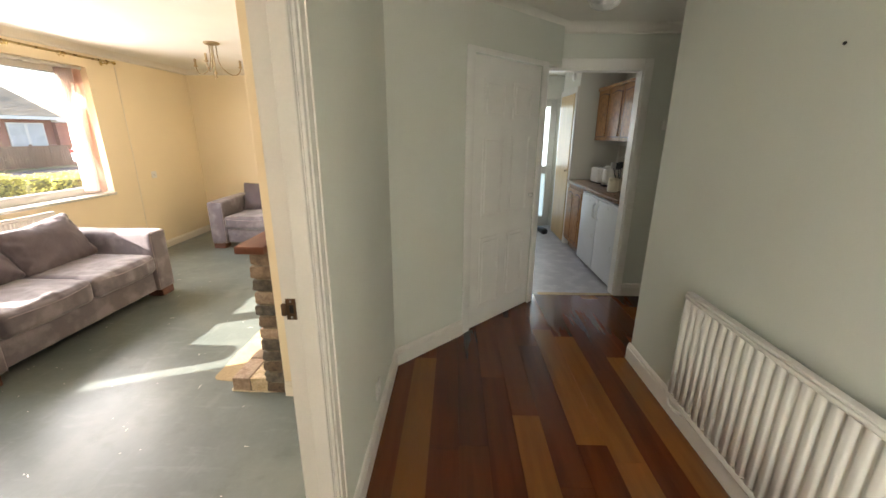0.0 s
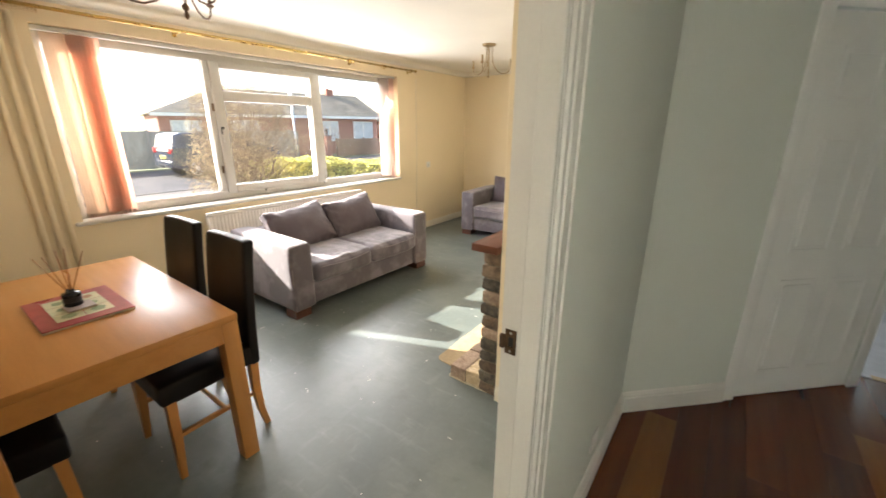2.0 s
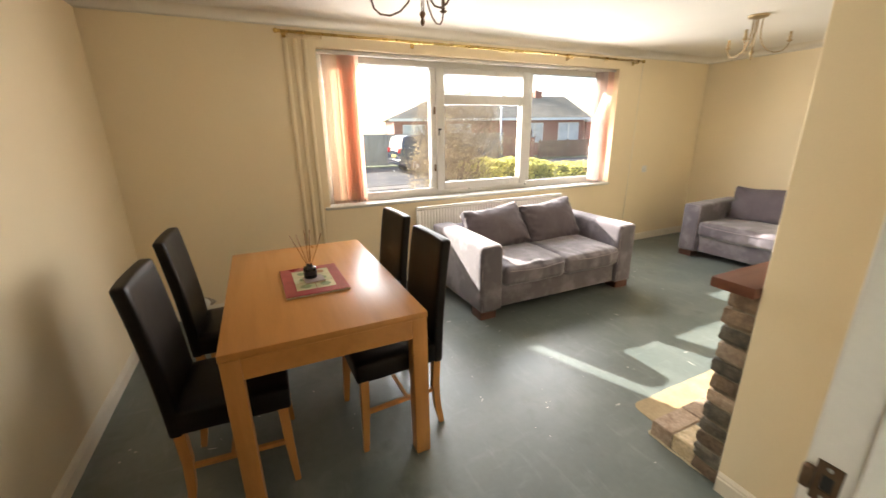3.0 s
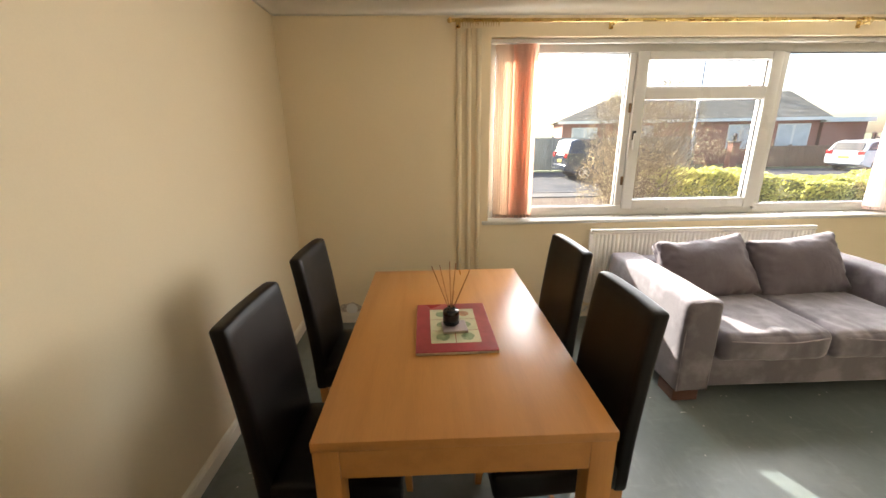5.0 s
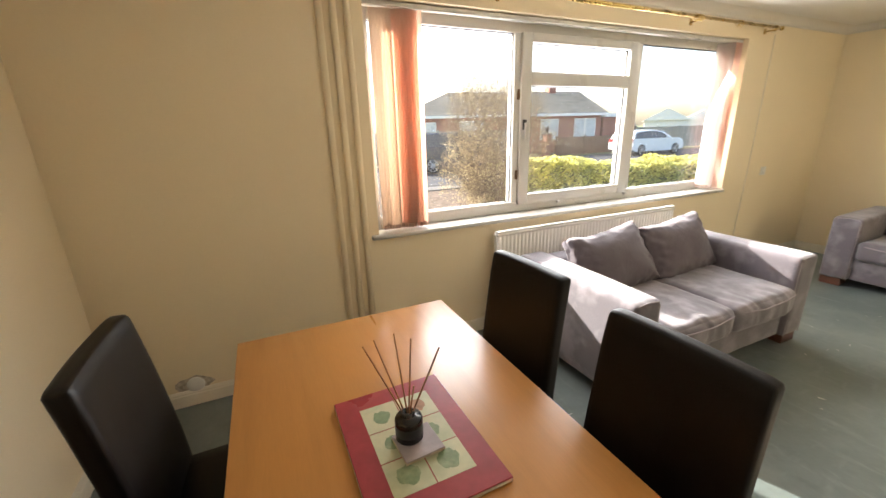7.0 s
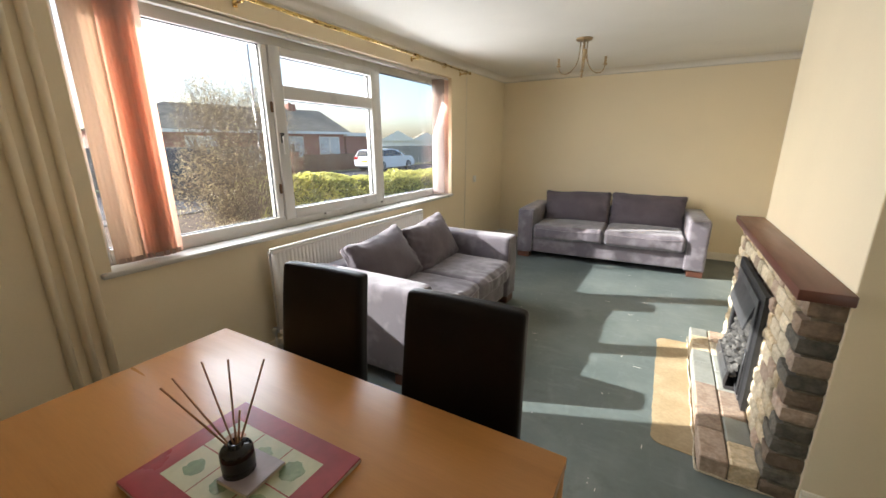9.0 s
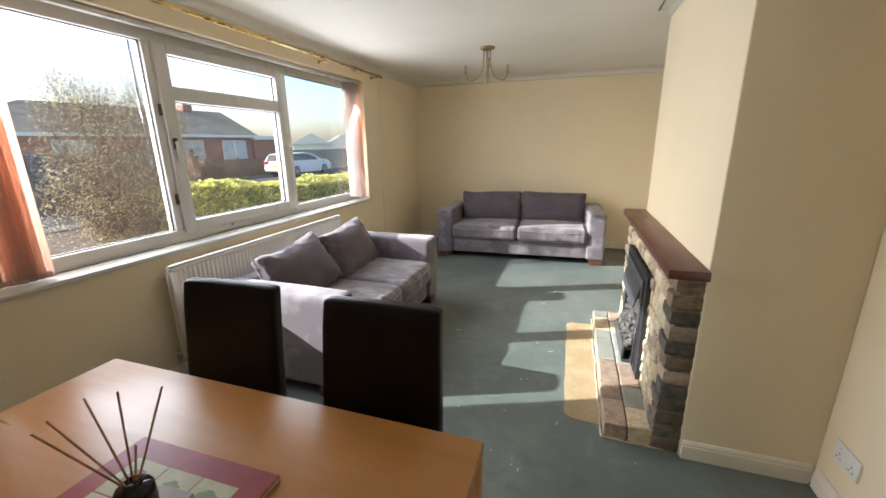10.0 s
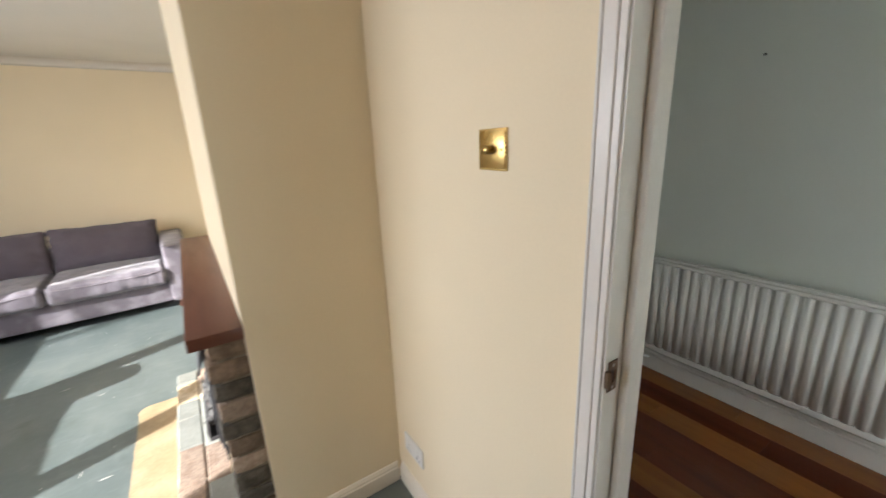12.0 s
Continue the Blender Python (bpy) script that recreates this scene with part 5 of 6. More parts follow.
# tall cupboard with a flush door, in line with the units
lc = thing("larder_cupboard", pose(KXR, 6.42, 0, 0, 0, -90), "tall cupboard with a pale flush wooden door and white frame", "cupboard")
part("carcass", B(0.0, 0.80, -(KXR - FK) + 0.05, 0, 0, ZC - 0.002), MDF, lc, sm=False)
for a, b, z0, z1 in ((0.0, 0.075, 0, 2.03), (0.725, 0.80, 0, 2.03), (0.0, 0.80, 2.031, 2.11)):
    part("frame", B(a, b, -(KXR - FK) + 0.02, -(KXR - FK) + 0.049, z0, z1, 0.004, 1), WHITE, lc, sm=False)
ld = part("flush_door", B(0.078, 0.722, -(KXR - FK) + 0.012, -(KXR - FK) + 0.049, 0.02, 2.028, 0.002, 1), PALEOAK, lc, sm=False)
part("handle", lathe(bmesh.new(), [(0.007, 0), (0.006, 0.012), (0.014, 0.022), (0.012, 0.03)], n=12), OLDBRASS, ld, at=pose(0.66, -(KXR - FK) + 0.012, 1.02, 90))
solid("smoke_alarm", lathe(bmesh.new(), [(0.05, 0), (0.05, 0.02), (0.035, 0.034), (0.01, 0.036)], n=24), PLASTIC, "round white alarm on the boxed cupboard", "smoke alarm", at=pose(FK + 0.049, 5.88, 2.25, 0, -90))
# glazed back door, and an unseen window added for light in the kitchen
bd = thing("door_3", pose(0.99, KY1 + 0.02, 0), "white plastic back door with frosted glass panels", "door", kind="structure")
for a, b, z0, z1 in ((0.002, 0.10, 0.0, 2.035), (0.62, 0.718, 0.0, 2.035), (0.10, 0.62, 1.93, 2.035), (0.10, 0.62, 0.0, 0.16), (0.10, 0.62, 0.88, 1.0)):
    part("door_rail", B(a, b, 0.0, 0.06, z0, z1, 0.004, 1), UPVC, bd)
for z0, z1 in ((0.16, 0.88), (1.0, 1.93)):
    o = part("pane", B(0.10, 0.62, 0.025, 0.033, z0, z1), FROST, bd, sm=False)
    o.visible_shadow = False
part("lever_handle", tube(bmesh.new(), [(0.67, 0, 1.0), (0.67, -0.05, 1.0), (0.58, -0.05, 1.0)], 0.008, 8), STEEL, bd)
kw = thing("window_2", pose(-0.1, KY1 + 0.02, 0), "unseen white plastic window, added to light the kitchen", "window", kind="structure")
for a, b, z0, z1 in ((0.002, 0.06, 0.952, 2.048), (0.70, 0.758, 0.952, 2.048), (0.06, 0.70, 1.99, 2.048), (0.06, 0.70, 0.952, 1.01)):
    part("window_frame", B(a, b, 0.0, 0.06, z0, z1, 0.004, 1), UPVC, kw)
o = part("pane", B(0.06, 0.70, 0.025, 0.033, 1.01, 1.99), GLASS, kw, sm=False)
o.visible_shadow = False
solid("shoes", soft_box((0.045, 0.12, 0.045), 0.03, (0, 0, 0.01), 8, 0.004, 9, 3), DARK, "dark shoe standing by the back door", "shoe", at=pose(1.50, 6.22, 0.045, 0, 0, 12))
# unseen front door of frosted glass behind, added to let light into the hall
fd = thing("door_4", pose(0.1, HY0 - 0.08, 0), "unseen white front door with frosted glass, added to light the hall", "door", kind="structure")
for a, b, z0, z1 in ((0.002, 0.11, 0.0, 2.045), (0.74, 0.848, 0.0, 2.045), (0.11, 0.74, 1.93, 2.045), (0.11, 0.74, 0.0, 0.25)):
    part("door_rail", B(a, b, 0.0, 0.06, z0, z1, 0.004, 1), UPVC, fd)
o = part("pane", B(0.11, 0.74, 0.025, 0.033, 0.25, 1.93), FROST, fd, sm=False)
o.visible_shadow = False

# ---- outside ----
def leaf_mat(name, color, second):
    """Small leaves, each of its own shade, that let some light through."""
    m = mat(name, color, 0.6, vary=0.2, scale=1.6, fine=20, bump=0.0, second=second, island=0.35, mix=(0.35, 0.7))
    n, link = m.node_tree.nodes, m.node_tree.links.new
    bsdf = n["Principled BSDF"]
    tr = n.new("ShaderNodeBsdfTranslucent")
    mix = n.new("ShaderNodeMixShader")
    mix.inputs[0].default_value = 0.70
    link(bsdf.inputs["Base Color"].links[0].from_socket, tr.inputs[0])
    link(bsdf.outputs[0], mix.inputs[1])
    link(tr.outputs[0], mix.inputs[2])
    link(mix.outputs[0], n["Material Output"].inputs[0])
    return m


GZ = -0.38
TARMAC = mat("road_asphalt", (0.075, 0.075, 0.08), 0.95, spec=0.1, vary=0.15, scale=0.8, fine=60, bump=0.3)
GRASS = mat("winter_grass", (0.10, 0.13, 0.045), 0.9, vary=0.3, scale=0.9, fine=30, bump=0.4, second=(0.16, 0.15, 0.07))
GRAVEL = mat("pinkish_gravel", (0.15, 0.108, 0.078), 0.95, spec=0.1, vary=0.35, scale=6, fine=55, bump=0.8, second=(0.10, 0.075, 0.055))
PAVE = mat("concrete_paving", (0.15, 0.14, 0.13), 0.95, spec=0.1, vary=0.12, scale=2, fine=40, bump=0.2)
BRICK = mat("red_brick", (0.30, 0.12, 0.085), 0.85, vary=0.25, scale=5, fine=40, bump=0.3)
ROOFM = mat("grey_roof_tiles", (0.31, 0.275, 0.225), 0.95, spec=0.08, vary=0.2, scale=2, fine=18, bump=0.3, island=0.12)
RENDERM = mat("white_render", (0.72, 0.71, 0.68), 0.8, vary=0.05, scale=2, fine=40, bump=0.1)
FENCEM = mat("weathered_fence_board", (0.25, 0.25, 0.21), 0.85, vary=0.25, scale=3, fine=30, bump=0.2, second=(0.19, 0.18, 0.15), rnd=0.15)
FENCEB = mat("brown_fence_board", (0.16, 0.09, 0.055), 0.85, vary=0.25, scale=3, fine=30, bump=0.2, rnd=0.15)
HEDGEM = leaf_mat("golden_privet_leaf", (0.68, 0.63, 0.20), (0.47, 0.49, 0.14))
HEDGEIN = mat("hedge_shade_core", (0.17, 0.17, 0.05), 0.9, vary=0.4, scale=9, fine=40, bump=0.5)
TWIG = mat("grey_brown_twig", (0.17, 0.125, 0.09), 0.9, vary=0.3, scale=9, fine=40, bump=0.2)
DRYLEAF = leaf_mat("buff_dry_leaf", (0.55, 0.46, 0.27), (0.32, 0.25, 0.14))
CARBLUE = mat("dark_blue_car_paint", (0.03, 0.042, 0.07), 0.2, vary=0.1, bump=0.0, coat=0.6)
CARWHITE = mat("white_car_paint", (0.72, 0.73, 0.74), 0.22, vary=0.03, bump=0.0, coat=0.6)
CARGLASS = mat("dark_car_glass", (0.02, 0.025, 0.03), 0.08, vary=0.1, bump=0.0)
# opaque pale grey panes for the houses across the road
PALEGLASS = mat("pale_grey_glass", (0.50, 0.52, 0.53), 0.12, vary=0.15, scale=3, fine=30, bump=0.0)
TYRE = mat("tyre_rubber", (0.02, 0.02, 0.02), 0.8, vary=0.2, bump=0.1)
REDLAMP = mat("red_tail_lamp", (0.45, 0.02, 0.02), 0.2, vary=0.1, bump=0.0)
YPLATE = mat("yellow_number_plate", (0.65, 0.48, 0.06), 0.4, vary=0.05, bump=0.0)

structure("ground", B(-400, 400, -400, 400, GZ - 0.5, GZ), GRASS, "rough winter grass verge and lawns", "ground")
structure("road", B(-21.0, -13.4, -300, 300, GZ + 0.001, GZ + 0.006), TARMAC, "grey asphalt road", "road")
structure("pavement", B(-13.39, -12.6, -300, 300, GZ + 0.002, GZ + 0.05), PAVE, "concrete pavement beside the road", "pavement")
structure("gravel_drive", B(-12.58, -4.6, -6.0, 9.0, GZ + 0.002, GZ + 0.02), GRAVEL, "pinkish gravel front garden", "gravel")
structure("verge_kerb", B(-13.52, -13.40, -300, 300, GZ + 0.004, GZ + 0.07, 0.01, 1), PAVE, "concrete kerb edging the road", "kerb")


def leaf_cloud(bm, r, points, size, flat=0.5):
    for p in points:
        s = size * r.uniform(0.6, 1.3)
        d = Vector((r.gauss(0, 1), r.gauss(0, 1), r.gauss(0, 1))).normalized()
        u = d.orthogonal().normalized()
        w = d.cross(u) * flat
        bm.faces.new([bm.verts.new(p + q) for q in (u * s, w * s + d * s * 0.15, -u * s, -w * s + d * s * 0.15)])
    return bm


def hedge(x0, x1, y0, y1, h, seed, count, label):
    """A clipped hedge with a lumpy outline: a core coloured as inner shade, and many small leaves."""
    r = random.Random(seed)
    hg = thing("hedge", pose((x0 + x1) / 2, (y0 + y1) / 2, GZ), label, "hedge", "front hedges")
    a, b = (x1 - x0) / 2, (y1 - y0) / 2

    def lump(p):
        return 0.20 * noise.noise(Vector((p.x * 1.9 + seed, p.y * 1.9, p.z * 1.9))) + 0.10 * noise.noise(p * 4.5)
    # solid filler block; its dark colour stands for shade between the leaves
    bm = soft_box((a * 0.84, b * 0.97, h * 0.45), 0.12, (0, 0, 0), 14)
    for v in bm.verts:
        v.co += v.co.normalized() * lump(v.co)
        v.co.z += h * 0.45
    part("hedge_shade_core", bm, HEDGEIN, hg)
    pts = []
    while len(pts) < count:
        f = r.random()
        if f < 0.42:
            p = Vector((a, r.uniform(-b, b), r.uniform(0.02, h)))
        elif f < 0.86:
            p = Vector((r.uniform(-a, a), r.uniform(-b, b), h))
        elif f < 0.94:
            p = Vector((r.uniform(-a, a), r.choice((-b, b)), r.uniform(0.02, h)))
        else:
            p = Vector((-a, r.uniform(-b, b), r.uniform(0.02, h)))
        c = Vector((p.x, p.y, p.z - h / 2))
        round_off = 0.14 * max(0, abs(c.x) / a + max(0, c.z) / (h / 2) - 1.45)
        p -= c.normalized() * round_off
        p += c.normalized() * (lump(c) - r.uniform(0.0, 0.10))
        pts.append(p)
    leaves = part("leaves", leaf_cloud(bmesh.new(), r, pts, 0.036, 0.6), HEDGEM, hg, sm=False)
    leaves["kind"] = "stuff"


hedge(-8.30, -7.45, 4.42, 6.95, 1.20, 5, 9000, "clipped golden privet hedge in the front garden")
hedge(-8.20, -7.35, 7.10, 11.0, 1.06, 9, 10000, "rounded golden privet bush in the front garden")


def shrub(m, height, spread, seed, leaves_n, label, stems=16, twig=None, leaf=0.011, radius=9.0):
    """A twiggy winter shrub: forking stems from the foot and a few old leaves."""
    r = random.Random(seed)
    sh = thing("shrub", m, label, "shrub")
    verts, faces, tips = [], [], []

    def limb(p, d, L, rad, level):
        q = p + d * L
        edge = 1 + 0.35 * noise.noise(q * 2.2 + Vector((seed, 0, 0))) + 0.15 * noise.noise(q * 6.0)
        reach = radius * (0.62 + 0.38 * math.sin(math.pi * min(1.0, max(0.0, q.z / height)) ** 0.8)) * edge
        if level < 5 and (math.hypot(q.x, q.y) > reach or q.z > height * 0.99 * edge):
            return
        k = len(verts)
        u = d.orthogonal().normalized()
        w = d.cross(u)
        for c, rr in ((p, rad), (q, rad * 0.62)):
            for j in range(3):
                t = j * 2.094
                verts.append(c + u * rr * math.cos(t) + w * rr * math.sin(t))
        for j in range(3):
            faces.append((k + j, k + (j + 1) % 3, k + 3 + (j + 1) % 3, k + 3 + j))
        if level == 0 or L < 0.04:
            tips.append(q)
            return
        if level < 5:
            tips.append(q)
        for _ in range(2 if level > 3 else 3):
            nd = (d + Vector((r.gauss(0, 0.42), r.gauss(0, 0.42), r.gauss(0.03, 0.30)))).normalized()
            limb(q, nd, L * r.uniform(0.62, 0.86), rad * 0.62, level - 1)
    for i in range(stems):
        a = r.uniform(0, 6.283)
        d = Vector((math.cos(a) * spread * (0.1 + 0.85 * (i / stems)), math.sin(a) * spread * (0.1 + 0.85 * (i / stems)), 1)).normalized()
        limb(Vector((math.cos(a) * 0.12 * r.random(), math.sin(a) * 0.12 * r.random(), 0)), d, height * (r.uniform(0.23, 0.34) if i % 2 else r.uniform(0.05, 0.20)), 0.012 if i % 2 else 0.009, 6)
    me = bpy.data.meshes.new("branches")
    me.from_pydata([tuple(v) for v in verts], [], faces)
    me.materials.append(twig or TWIG)
    ob = new("branches", me)
    ob.parent = sh
    pts = [t + Vector((r.gauss(0, 0.035), r.gauss(0, 0.035), r.gauss(0, 0.035))) for t in (r.choice(tips) for _ in range(leaves_n))]
    lv = part("leaves", leaf_cloud(bmesh.new(), r, pts, leaf), DRYLEAF, sh, sm=False)
    lv["kind"] = "stuff"


REDTWIG = mat("reddish_twig", (0.24, 0.12, 0.075), 0.9, vary=0.3, scale=9, fine=40, bump=0.2)
shrub(pose(-7.7, 4.30, GZ), 3.15, 0.60, 21, 17000, "tall twiggy winter shrub with sparse buff leaves", 170, leaf=0.015, radius=1.0)
shrub(pose(-12.6, 9.4, GZ), 2.1, 0.75, 33, 1500, "bare reddish twiggy shrub by the pavement", 26, REDTWIG, 0.02)


def weeds(m, radius, count, seed, label):
    """A loose clump of green leaves at the foot of the shrub."""
    r = random.Random(seed)
    w = thing("weeds", m, label, "weeds", kind="stuff")
    pts = []
    for _ in range(count):
        a, q = r.uniform(0, 6.283), radius * math.sqrt(r.random())
        pts.append(Vector((q * math.cos(a), q * math.sin(a) * 1.6, r.uniform(0.01, 0.30) * (1 - 0.6 * q / radius))))
    part("leaves", leaf_cloud(bmesh.new(), r, pts, 0.035), WEEDM, w, sm=False)


WEEDM = leaf_mat("green_weed_leaf", (0.13, 0.20, 0.05), (0.20, 0.24, 0.08))
weeds(pose(-7.4, 4.3, GZ + 0.02), 0.55, 900, 3, "low green weeds growing round the shrub's foot")


def car(m, L, W, H, estate, paint, label):
    """Faces +y; origin on the ground under the middle of its rear axle line."""
    c = thing("car", m, label, "car", "parked cars")
    s = H / 1.5
    side = [(-0.72, 0.35), (-0.80, 0.55), (-0.80, 0.88), (-0.74, 0.98), (L * 0.70, 0.98), (L - 1.05, 0.86), (L - 0.86, 0.62), (L - 0.88, 0.32), (L - 1.4, 0.24), (-0.4, 0.24)]
    if estate:
        cabin = [(-0.76, 0.96), (-0.52, 1.36), (-0.2, 1.44), (1.2, 1.49), (1.9, 1.40), (2.85, 0.96)]
    else:
        cabin = [(-0.76, 0.96), (-0.62, 1.40), (-0.35, 1.47), (1.3, 1.49), (2.0, 1.42), (2.75, 0.96)]

    def hull(outline, w, taper):
        bm = bmesh.new()
        loops = []
        for x, k in ((-w, 0.94), (-w * 0.92, 1.0), (w * 0.92, 1.0), (w, 0.94)):
            loops.append([bm.verts.new((x * (1 - taper * max(0, z - 0.95)), y * (k if y > 0 else 1), z * s)) for y, z in outline])
        for a, b in zip(loops, loops[1:]):
            for i in range(len(outline)):
                j = (i + 1) % len(outline)
                bm.faces.new((a[i], a[j], b[j], b[i]))
        bm.faces.new(loops[0])
        bm.faces.new(loops[-1][::-1])
        return bm
    body = part("body", hull(side, W / 2, 0.0), paint, c, sm=False)
    roof = part("cabin", hull(cabin, W / 2 - 0.03, 0.32), paint, c, sm=False)
    gl = [(y * 0.93 + 0.07, 1.0 + (z - 0.96) * 0.82) for y, z in cabin]
    part("side_glass", hull(gl, W / 2 - 0.018, 0.34), CARGLASS, roof, sm=False)
    part("rear_glass", hull([(-0.775, 1.0), (-0.60, 1.36), (-0.58, 1.36), (-0.75, 1.0)], W / 2 - 0.16, 0.3), CARGLASS, roof, sm=False)
    part("windscreen", hull([(2.05, 1.38), (2.72, 1.0), (2.74, 1.01), (2.08, 1.40)], W / 2 - 0.12, 0.3), CARGLASS, roof, sm=False)
    for yy in (0.0, L - 1.75):
        for sx in (-1, 1):
            wh = part("wheel", tube(bmesh.new(), [(sx * (W / 2 - 0.20), yy, 0.33), (sx * (W / 2 + 0.012), yy, 0.33)], 0.335, 24), TYRE, c)
            rim = bmesh.new()
            tube(rim, [(sx * (W / 2 + 0.012), yy, 0.33), (sx * (W / 2 + 0.022), yy, 0.33)], 0.10, 16)
            for k in range(9):
                a = k * 2 * math.pi / 9
                tube(rim, [(sx * (W / 2 + 0.016), yy + 0.08 * math.cos(a), 0.33 + 0.08 * math.sin(a)), (sx * (W / 2 + 0.016), yy + 0.235 * math.cos(a), 0.33 + 0.235 * math.sin(a))], 0.018, 5)
            tube(rim, [(sx * (W / 2 + 0.016), yy + 0.24 * math.cos(a * 0.2618), 0.33 + 0.24 * math.sin(a * 0.2618)) for a in range(24)], 0.014, 6, closed=True)
            part("rim", rim, STEEL, wh)
    for sx in (-1, 1):
        part("tail_lamp", B(*sorted((sx * (W / 2 - 0.32), sx * (W / 2 - 0.005))), -0.825, -0.70, 0.80 * s, 0.98 * s, 0.02, 2), REDLAMP, c)
        part("door_mirror", B(*sorted((sx * (W / 2), sx * (W / 2 + 0.16))), 2.05, 2.2, 0.98 * s, 1.12 * s, 0.03, 2), paint, c)
    part("number_plate", B(-0.26, 0.26, -0.822, -0.80, 0.62 * s, 0.73 * s), YPLATE, c, sm=False)
    part("bumper", B(-W / 2 + 0.04, W / 2 - 0.04, -0.86, -0.70, 0.34 * s, 0.56 * s, 0.05, 3), paint, c)
    return c


car(pose(-18.15, 7.2, GZ + 0.006), 4.6, 1.85, 1.72, False, CARBLUE, "dark blue sports utility car parked across the road")
car(pose(-19.35, 21.5, GZ + 0.006), 4.75, 1.82, 1.50, True, CARWHITE, "white estate car parked across the road")

# fence across the road
def fence(y0, y1, x, h, material, label, skip=()):
    fe = thing("fence", pose(x, y0, GZ), label, "fence", "roadside fences")
    bm_board = mesh_of("fence_board", B(-0.012, 0.012, 0.004, 0.146, 0.04, h, 0.003, 1), material)
    n = int((y1 - y0) / 0.15)
    for i in range(n):
        o = new("fence_board", bm_board)
        o.parent = fe
        o.matrix_basis = pose(random.Random(i).uniform(-0.006, 0.006), 0.15 * i, 0, 0, 0, random.Random(i + 5).uniform(-1.5, 1.5))
    for z in (0.3, h - 0.25):
        part("fence_rail", B(-0.055, -0.014, 0, y1 - y0, z, z + 0.08), material, fe, sm=False)
    for i in range(int((y1 - y0) / 2.4) + 1):
        part("fence_post", B(-0.07, 0.03, 2.4 * i - 0.05, 2.4 * i + 0.05, 0, h + 0.08, 0.01, 1), material, fe, sm=False)


fence(0.0, 15.0, -21.9, 1.72, FENCEM, "weathered grey-green board fence across the road")
fence(18.0, 24.6, -22.0, 1.15, FENCEB, "low dark brown board fence before the bungalow")
fence(25.5, 46.0, -22.4, 1.62, FENCEM, "weathered board fence along the pavement")


def bungalow(m, W, D, eave, ridge, wall, label, chimney=None, hip=True, windows=(), roof=None):
    """Front wall along local x facing -y; a tiled roof laid in courses."""
    h = thing("bungalow", m, label, "house", "houses across the road")
    bm = bmesh.new()
    box(bm, -W / 2, W / 2, 0, D, 0, eave)
    part("wall", bm, wall, h, sm=False)
    o = 0.35
    rh = W / 2 - (4.0 if hip else -o)
    rr_ = W / 2 + 0.33 if hip else rh
    A = [(-W / 2 - o, -o), (W / 2 + o, -o), (W / 2 + o, D + o), (-W / 2 - o, D + o)]
    bm = bmesh.new()
    e4 = [bm.verts.new((x, y, eave - 0.05)) for x, y in A]
    r0, r1 = bm.verts.new((-rh, D / 2, ridge)), bm.verts.new((rr_, D / 2, ridge))
    bm.faces.new((e4[0], e4[1], r1, r0))
    bm.faces.new((e4[2], e4[3], r0, r1))
    bm.faces.new((e4[1], e4[2], r1))
    bm.faces.new((e4[3], e4[0], r0))
    bm.faces.new(e4[::-1])
    rf = part("roof", bm, roof or ROOFM, h, sm=False)
    bm = bmesh.new()              # tile courses as low steps on the front slope
    n = 22
    for i in range(n):
        f0, f1 = i / n, (i + 1) / n
        y0, z0 = -o + (D / 2 + o) * f0, eave - 0.05 + (ridge - eave + 0.05) * f0
        y1, z1 = -o + (D / 2 + o) * f1, eave - 0.05 + (ridge - eave + 0.05) * f1
        half0 = (W / 2 + o) + (rh - W / 2 - o) * f0
        half1 = (W / 2 + o) + (rh - W / 2 - o) * f1
        right0, right1 = (W / 2 + o) + (rr_ - W / 2 - o) * f0, (W / 2 + o) + (rr_ - W / 2 - o) * f1
        cols = 30
        for c in range(cols):
            a0, a1 = -half0 + (half0 + right0) * c / cols, -half0 + (half0 + right0) * (c + 0.95) / cols
            b0, b1 = -half1 + (half1 + right1) * c / cols, -half1 + (half1 + right1) * (c + 0.95) / cols
            v = [bm.verts.new(p) for p in ((a0, y0, z0 + 0.06), (a1, y0, z0 + 0.06), (b1, y1, z1 + 0.02), (b0, y1, z1 + 0.02), (a0, y0, z0), (a1, y0, z0))]
            bm.faces.new(v[:4])
            bm.faces.new((v[4], v[5], v[1], v[0]))
    tiles = part("roof_tiles", bm, roof or ROOFM, rf, sm=False)
    tiles["kind"] = "stuff"
    if not hip:
        for sx in (-1, 1):
            gm = bmesh.new()
            a = [gm.verts.new((sx * (W / 2 + o + 0.02), yy, zz)) for yy, zz in ((-o, eave - 0.04), (D + o, eave - 0.04), (D / 2, ridge))]
            c_ = [gm.verts.new((sx * (W / 2 + o + 0.10), yy, zz)) for yy, zz in ((-o, eave - 0.04), (D + o, eave - 0.04), (D / 2, ridge))]
            gm.faces.new(a), gm.faces.new(c_)
            for i in range(3):
                gm.faces.new((a[i], a[(i + 1) % 3], c_[(i + 1) % 3], c_[i]))
            part("gable", gm, RENDERM, h, sm=False)
    part("fascia", B(-W / 2 - o, W / 2 + o, -o - 0.03, -o - 0.002, eave - 0.22, eave - 0.04), RENDERM, rf, sm=False)
    if chimney is not None:
        ch = part("chimney", B(chimney - 0.3, chimney + 0.3, D / 2 - 0.45, D / 2 + 0.45, ridge - 0.6, ridge + 0.36, 0.02, 1), BRICK, h, sm=False)
        part("chimney_pot", lathe(bmesh.new(), [(0.13, 0), (0.12, 0.10), (0.14, 0.13)], (chimney, D / 2, ridge + 0.36), 12), BRICK, ch)
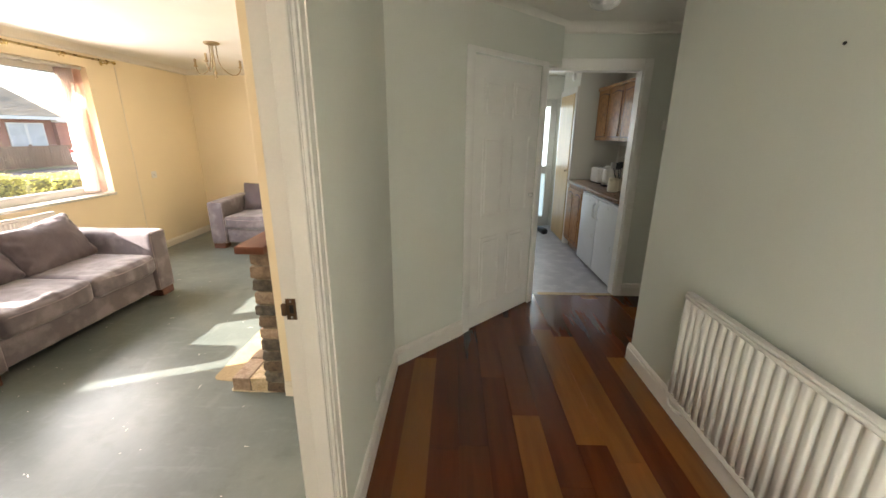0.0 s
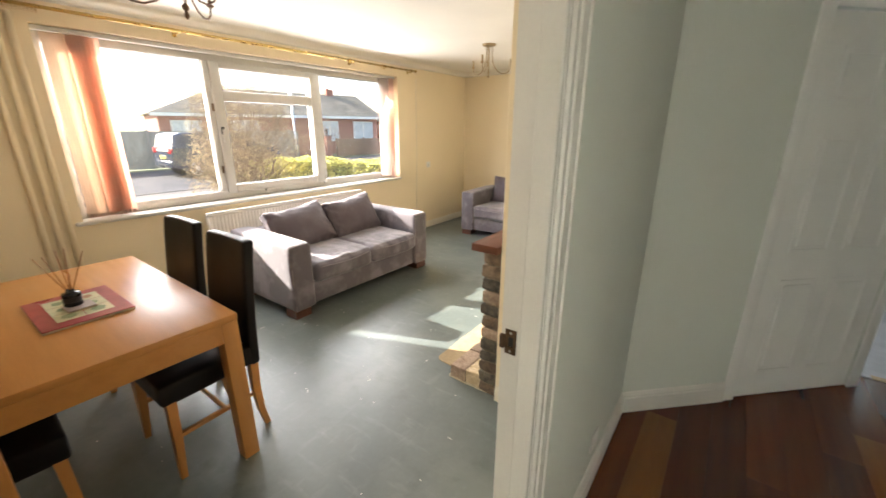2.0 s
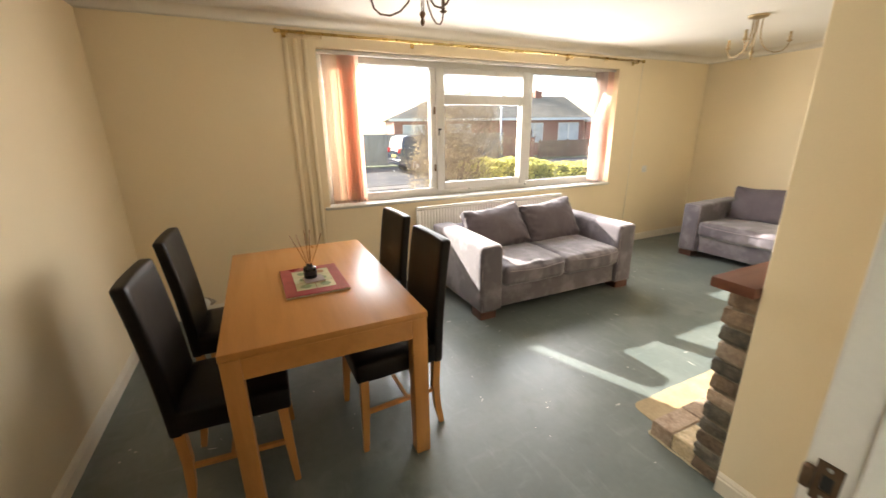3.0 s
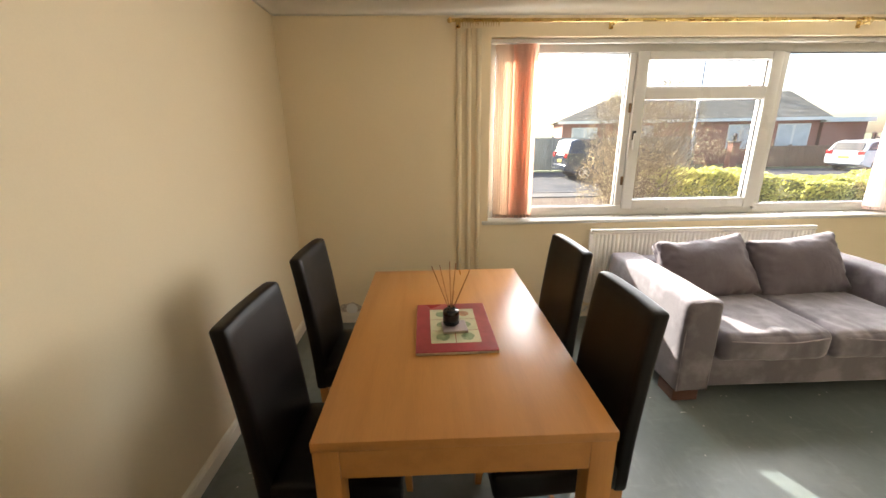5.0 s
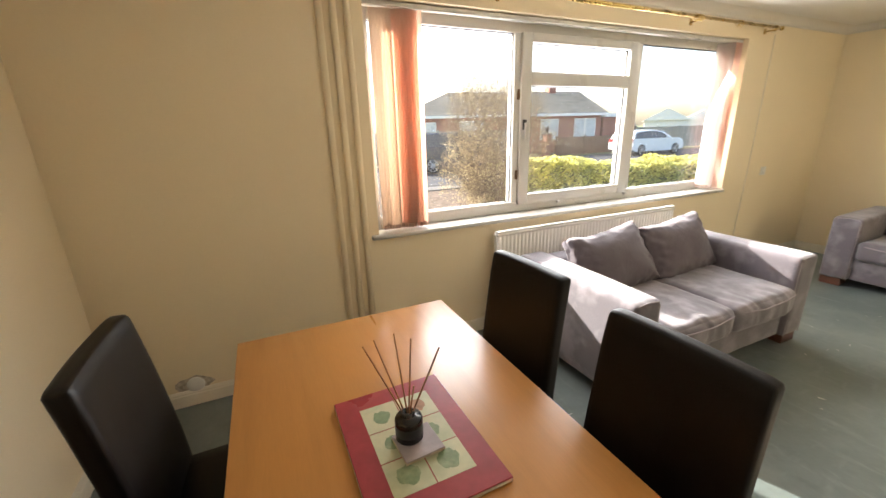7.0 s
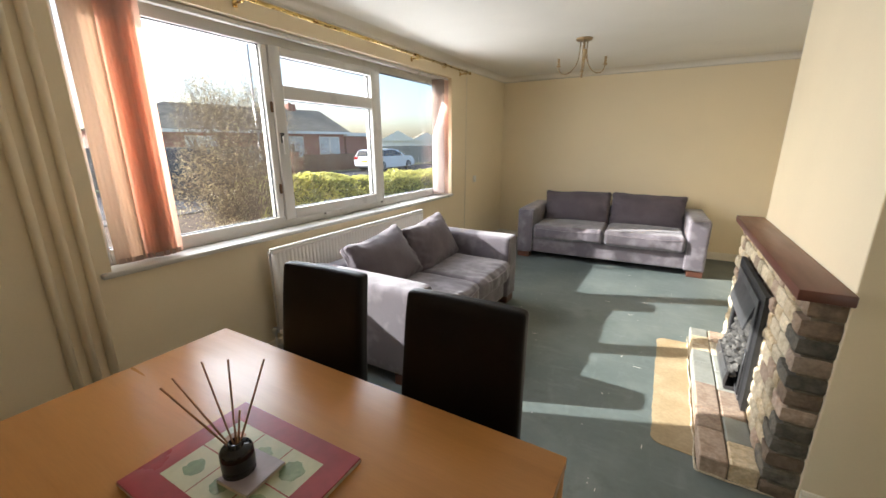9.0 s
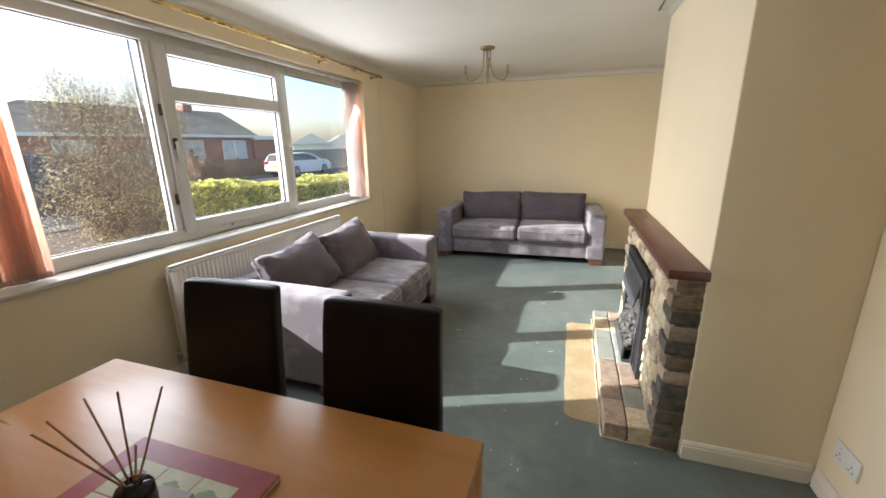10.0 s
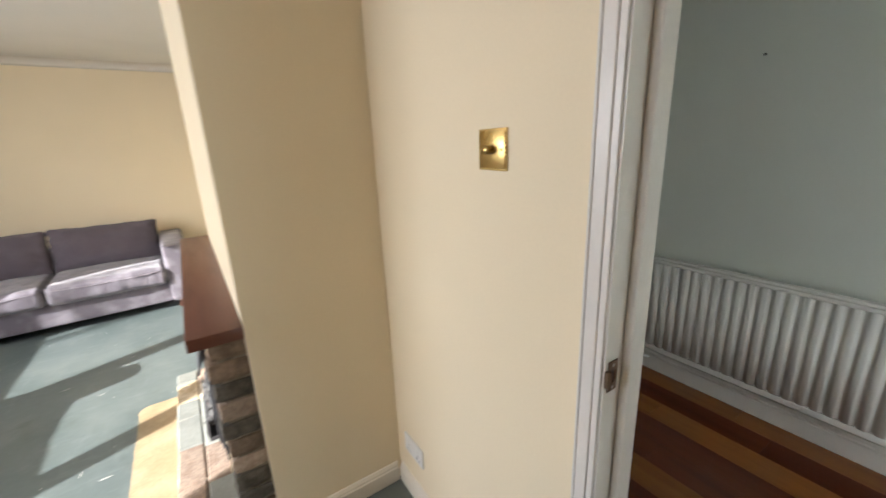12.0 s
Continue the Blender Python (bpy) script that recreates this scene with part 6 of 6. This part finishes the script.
    for x, w, z0, z1 in windows:
        wn_ = part("window", B(x - w / 2, x + w / 2, -0.05, 0.05, z0, z1, 0.01, 1), UPVC, h, sm=False)
        for k in range(2):
            a = x - w / 2 + 0.07 + k * w / 2
            part("pane", B(a, a + w / 2 - 0.14, -0.056, -0.045, z0 + 0.07, z1 - 0.07), PALEGLASS, wn_, sm=False)
    return h


bungalow(pose(-25.6, 16.6, GZ, 0, 0, 77), 14.6, 8.0, 2.75, 4.5, BRICK, "red brick bungalow with a hipped grey tiled roof", 5.1, True, ((-5.9, 1.6, 1.1, 2.3), (-2.6, 1.8, 0.9, 2.35), (3.2, 1.4, 0.9, 2.35), (6.0, 1.7, 0.9, 2.35)))
ex = thing("garage", pose(-23.6, 24.9, GZ, 0, 0, 77), "flat-roofed brick garage beside the bungalow", "garage")
part("wall", B(-1.1, 1.1, 0, 5, 0, 2.4), BRICK, ex, sm=False)
part("roof", B(-1.15, 1.3, -0.25, 5.2, 2.41, 2.66), RENDERM, ex, sm=False)
for k, (x, y, wd) in enumerate(((-56, 68, 7), (-58, 82, 6.5), (-56, 98, 7))):
    hb = bungalow(pose(x, y, GZ, 0, 0, -50), wd, 7.0, 2.4, 4.4, RENDERM, "distant white-walled bungalow with a tiled roof", None, False, ((-2, 1.6, 0.9, 2.1), (2, 1.6, 0.9, 2.1)))
bungalow(pose(-42, 0.0, GZ, 0, 0, 90), 15.0, 8.0, 2.5, 4.6, RENDERM, "distant pale bungalow beyond the fence", None, True, ((-3, 1.6, 0.9, 2.1), (3, 1.6, 0.9, 2.1)))
# lamp column and garden posts
lp = thing("street_lamp", pose(-21.6, 14.6, GZ), "slim pale grey street lamp column", "street lamp")
part("column", tube(bmesh.new(), [(0, 0, 0), (0, 0, 1.2), (0, 0, 1.25), (0, 0, 8.0)], [0.08, 0.08, 0.06, 0.05], 12), STEEL, lp)
part("lantern", B(-0.1, 0.5, -0.09, 0.09, 7.98, 8.1, 0.03, 2), GREYM, lp)
for y in (17.2, 25.0):
    gp = thing("gate_pillar", pose(-22.0, y, GZ), "brick gate pillar with a small lantern", "gate pillar", "gate pillars")
    part("pillar", B(-0.2, 0.2, -0.2, 0.2, 0, 1.35), BRICK, gp, sm=False)
    part("cap", B(-0.25, 0.25, -0.25, 0.25, 1.351, 1.42, 0.02, 1), PAVE, gp)
    ln = part("lantern", lathe(bmesh.new(), [(0.05, 1.42), (0.09, 1.50), (0.11, 1.72), (0.13, 1.74), (0.03, 1.84)], n=6), DARK, gp, sm=False)

# ---- hall boards ----
r = random.Random(17)
board_meshes = {}
PW, PL = 0.150, 1.21
# columns counted from the west wall; each: where a joint falls, and the shades of its boards from the south
COLUMNS = [(2.58, (0, 0, 1, 0)), (2.56, (0, 0, 2, 0)), (2.95, (0, 0, 0, 0)), (1.77, (0, 0, 1, 0, 0)), (2.35, (0, 0, 0, 1)), (2.00, (0, 0, 2, 1, 0)),
           (2.75, (0, 1, 0, 0, 1)), (1.795, (0, 0, 0, 2, 1)), (2.90, (2, 2, 2, 2, 0)), (2.45, (0, 0, 0, 0)), (2.615, (0, 2, 2, 0))]
col = 0
x = XH + 0.001 - 0.026
while x < KXR - 0.01:
    xa, xe = max(x, XH + 0.001), min(x + PW, KXR - 0.001)
    joint, shades = COLUMNS[col] if col < len(COLUMNS) else (r.uniform(1.8, 3.0), [r.choice((0, 1, 2)) for _ in range(5)])
    y = joint - PL * math.ceil((joint - HY0) / PL)
    k = 0
    while y < KY0 - 0.02:
        ya, yb = max(y, HY0 + 0.001), min(y + PL, KY0 - 0.021)
        pick = shades[k % len(shades)]
        y += PL
        k += 1
        if yb - ya < 0.02 or (x > XR + 0.1 and yb < HYC):
            continue
        key = (round(xe - xa, 3), round(yb - ya, 3))
        if (key, pick) not in board_meshes:
            board_meshes[key, pick] = mesh_of("floor_board", B(0.0002, key[0] - 0.0002, 0.0002, key[1] - 0.0002, -0.012, 0.0, 0.0004, 1), PLANKS[pick])
        o = new("floor_board", board_meshes[key, pick])
        o.parent = bpy.data.objects["floor_hall_base"]
        o.matrix_basis = pose(xa, ya, 0)
    x = x + PW
    col += 1
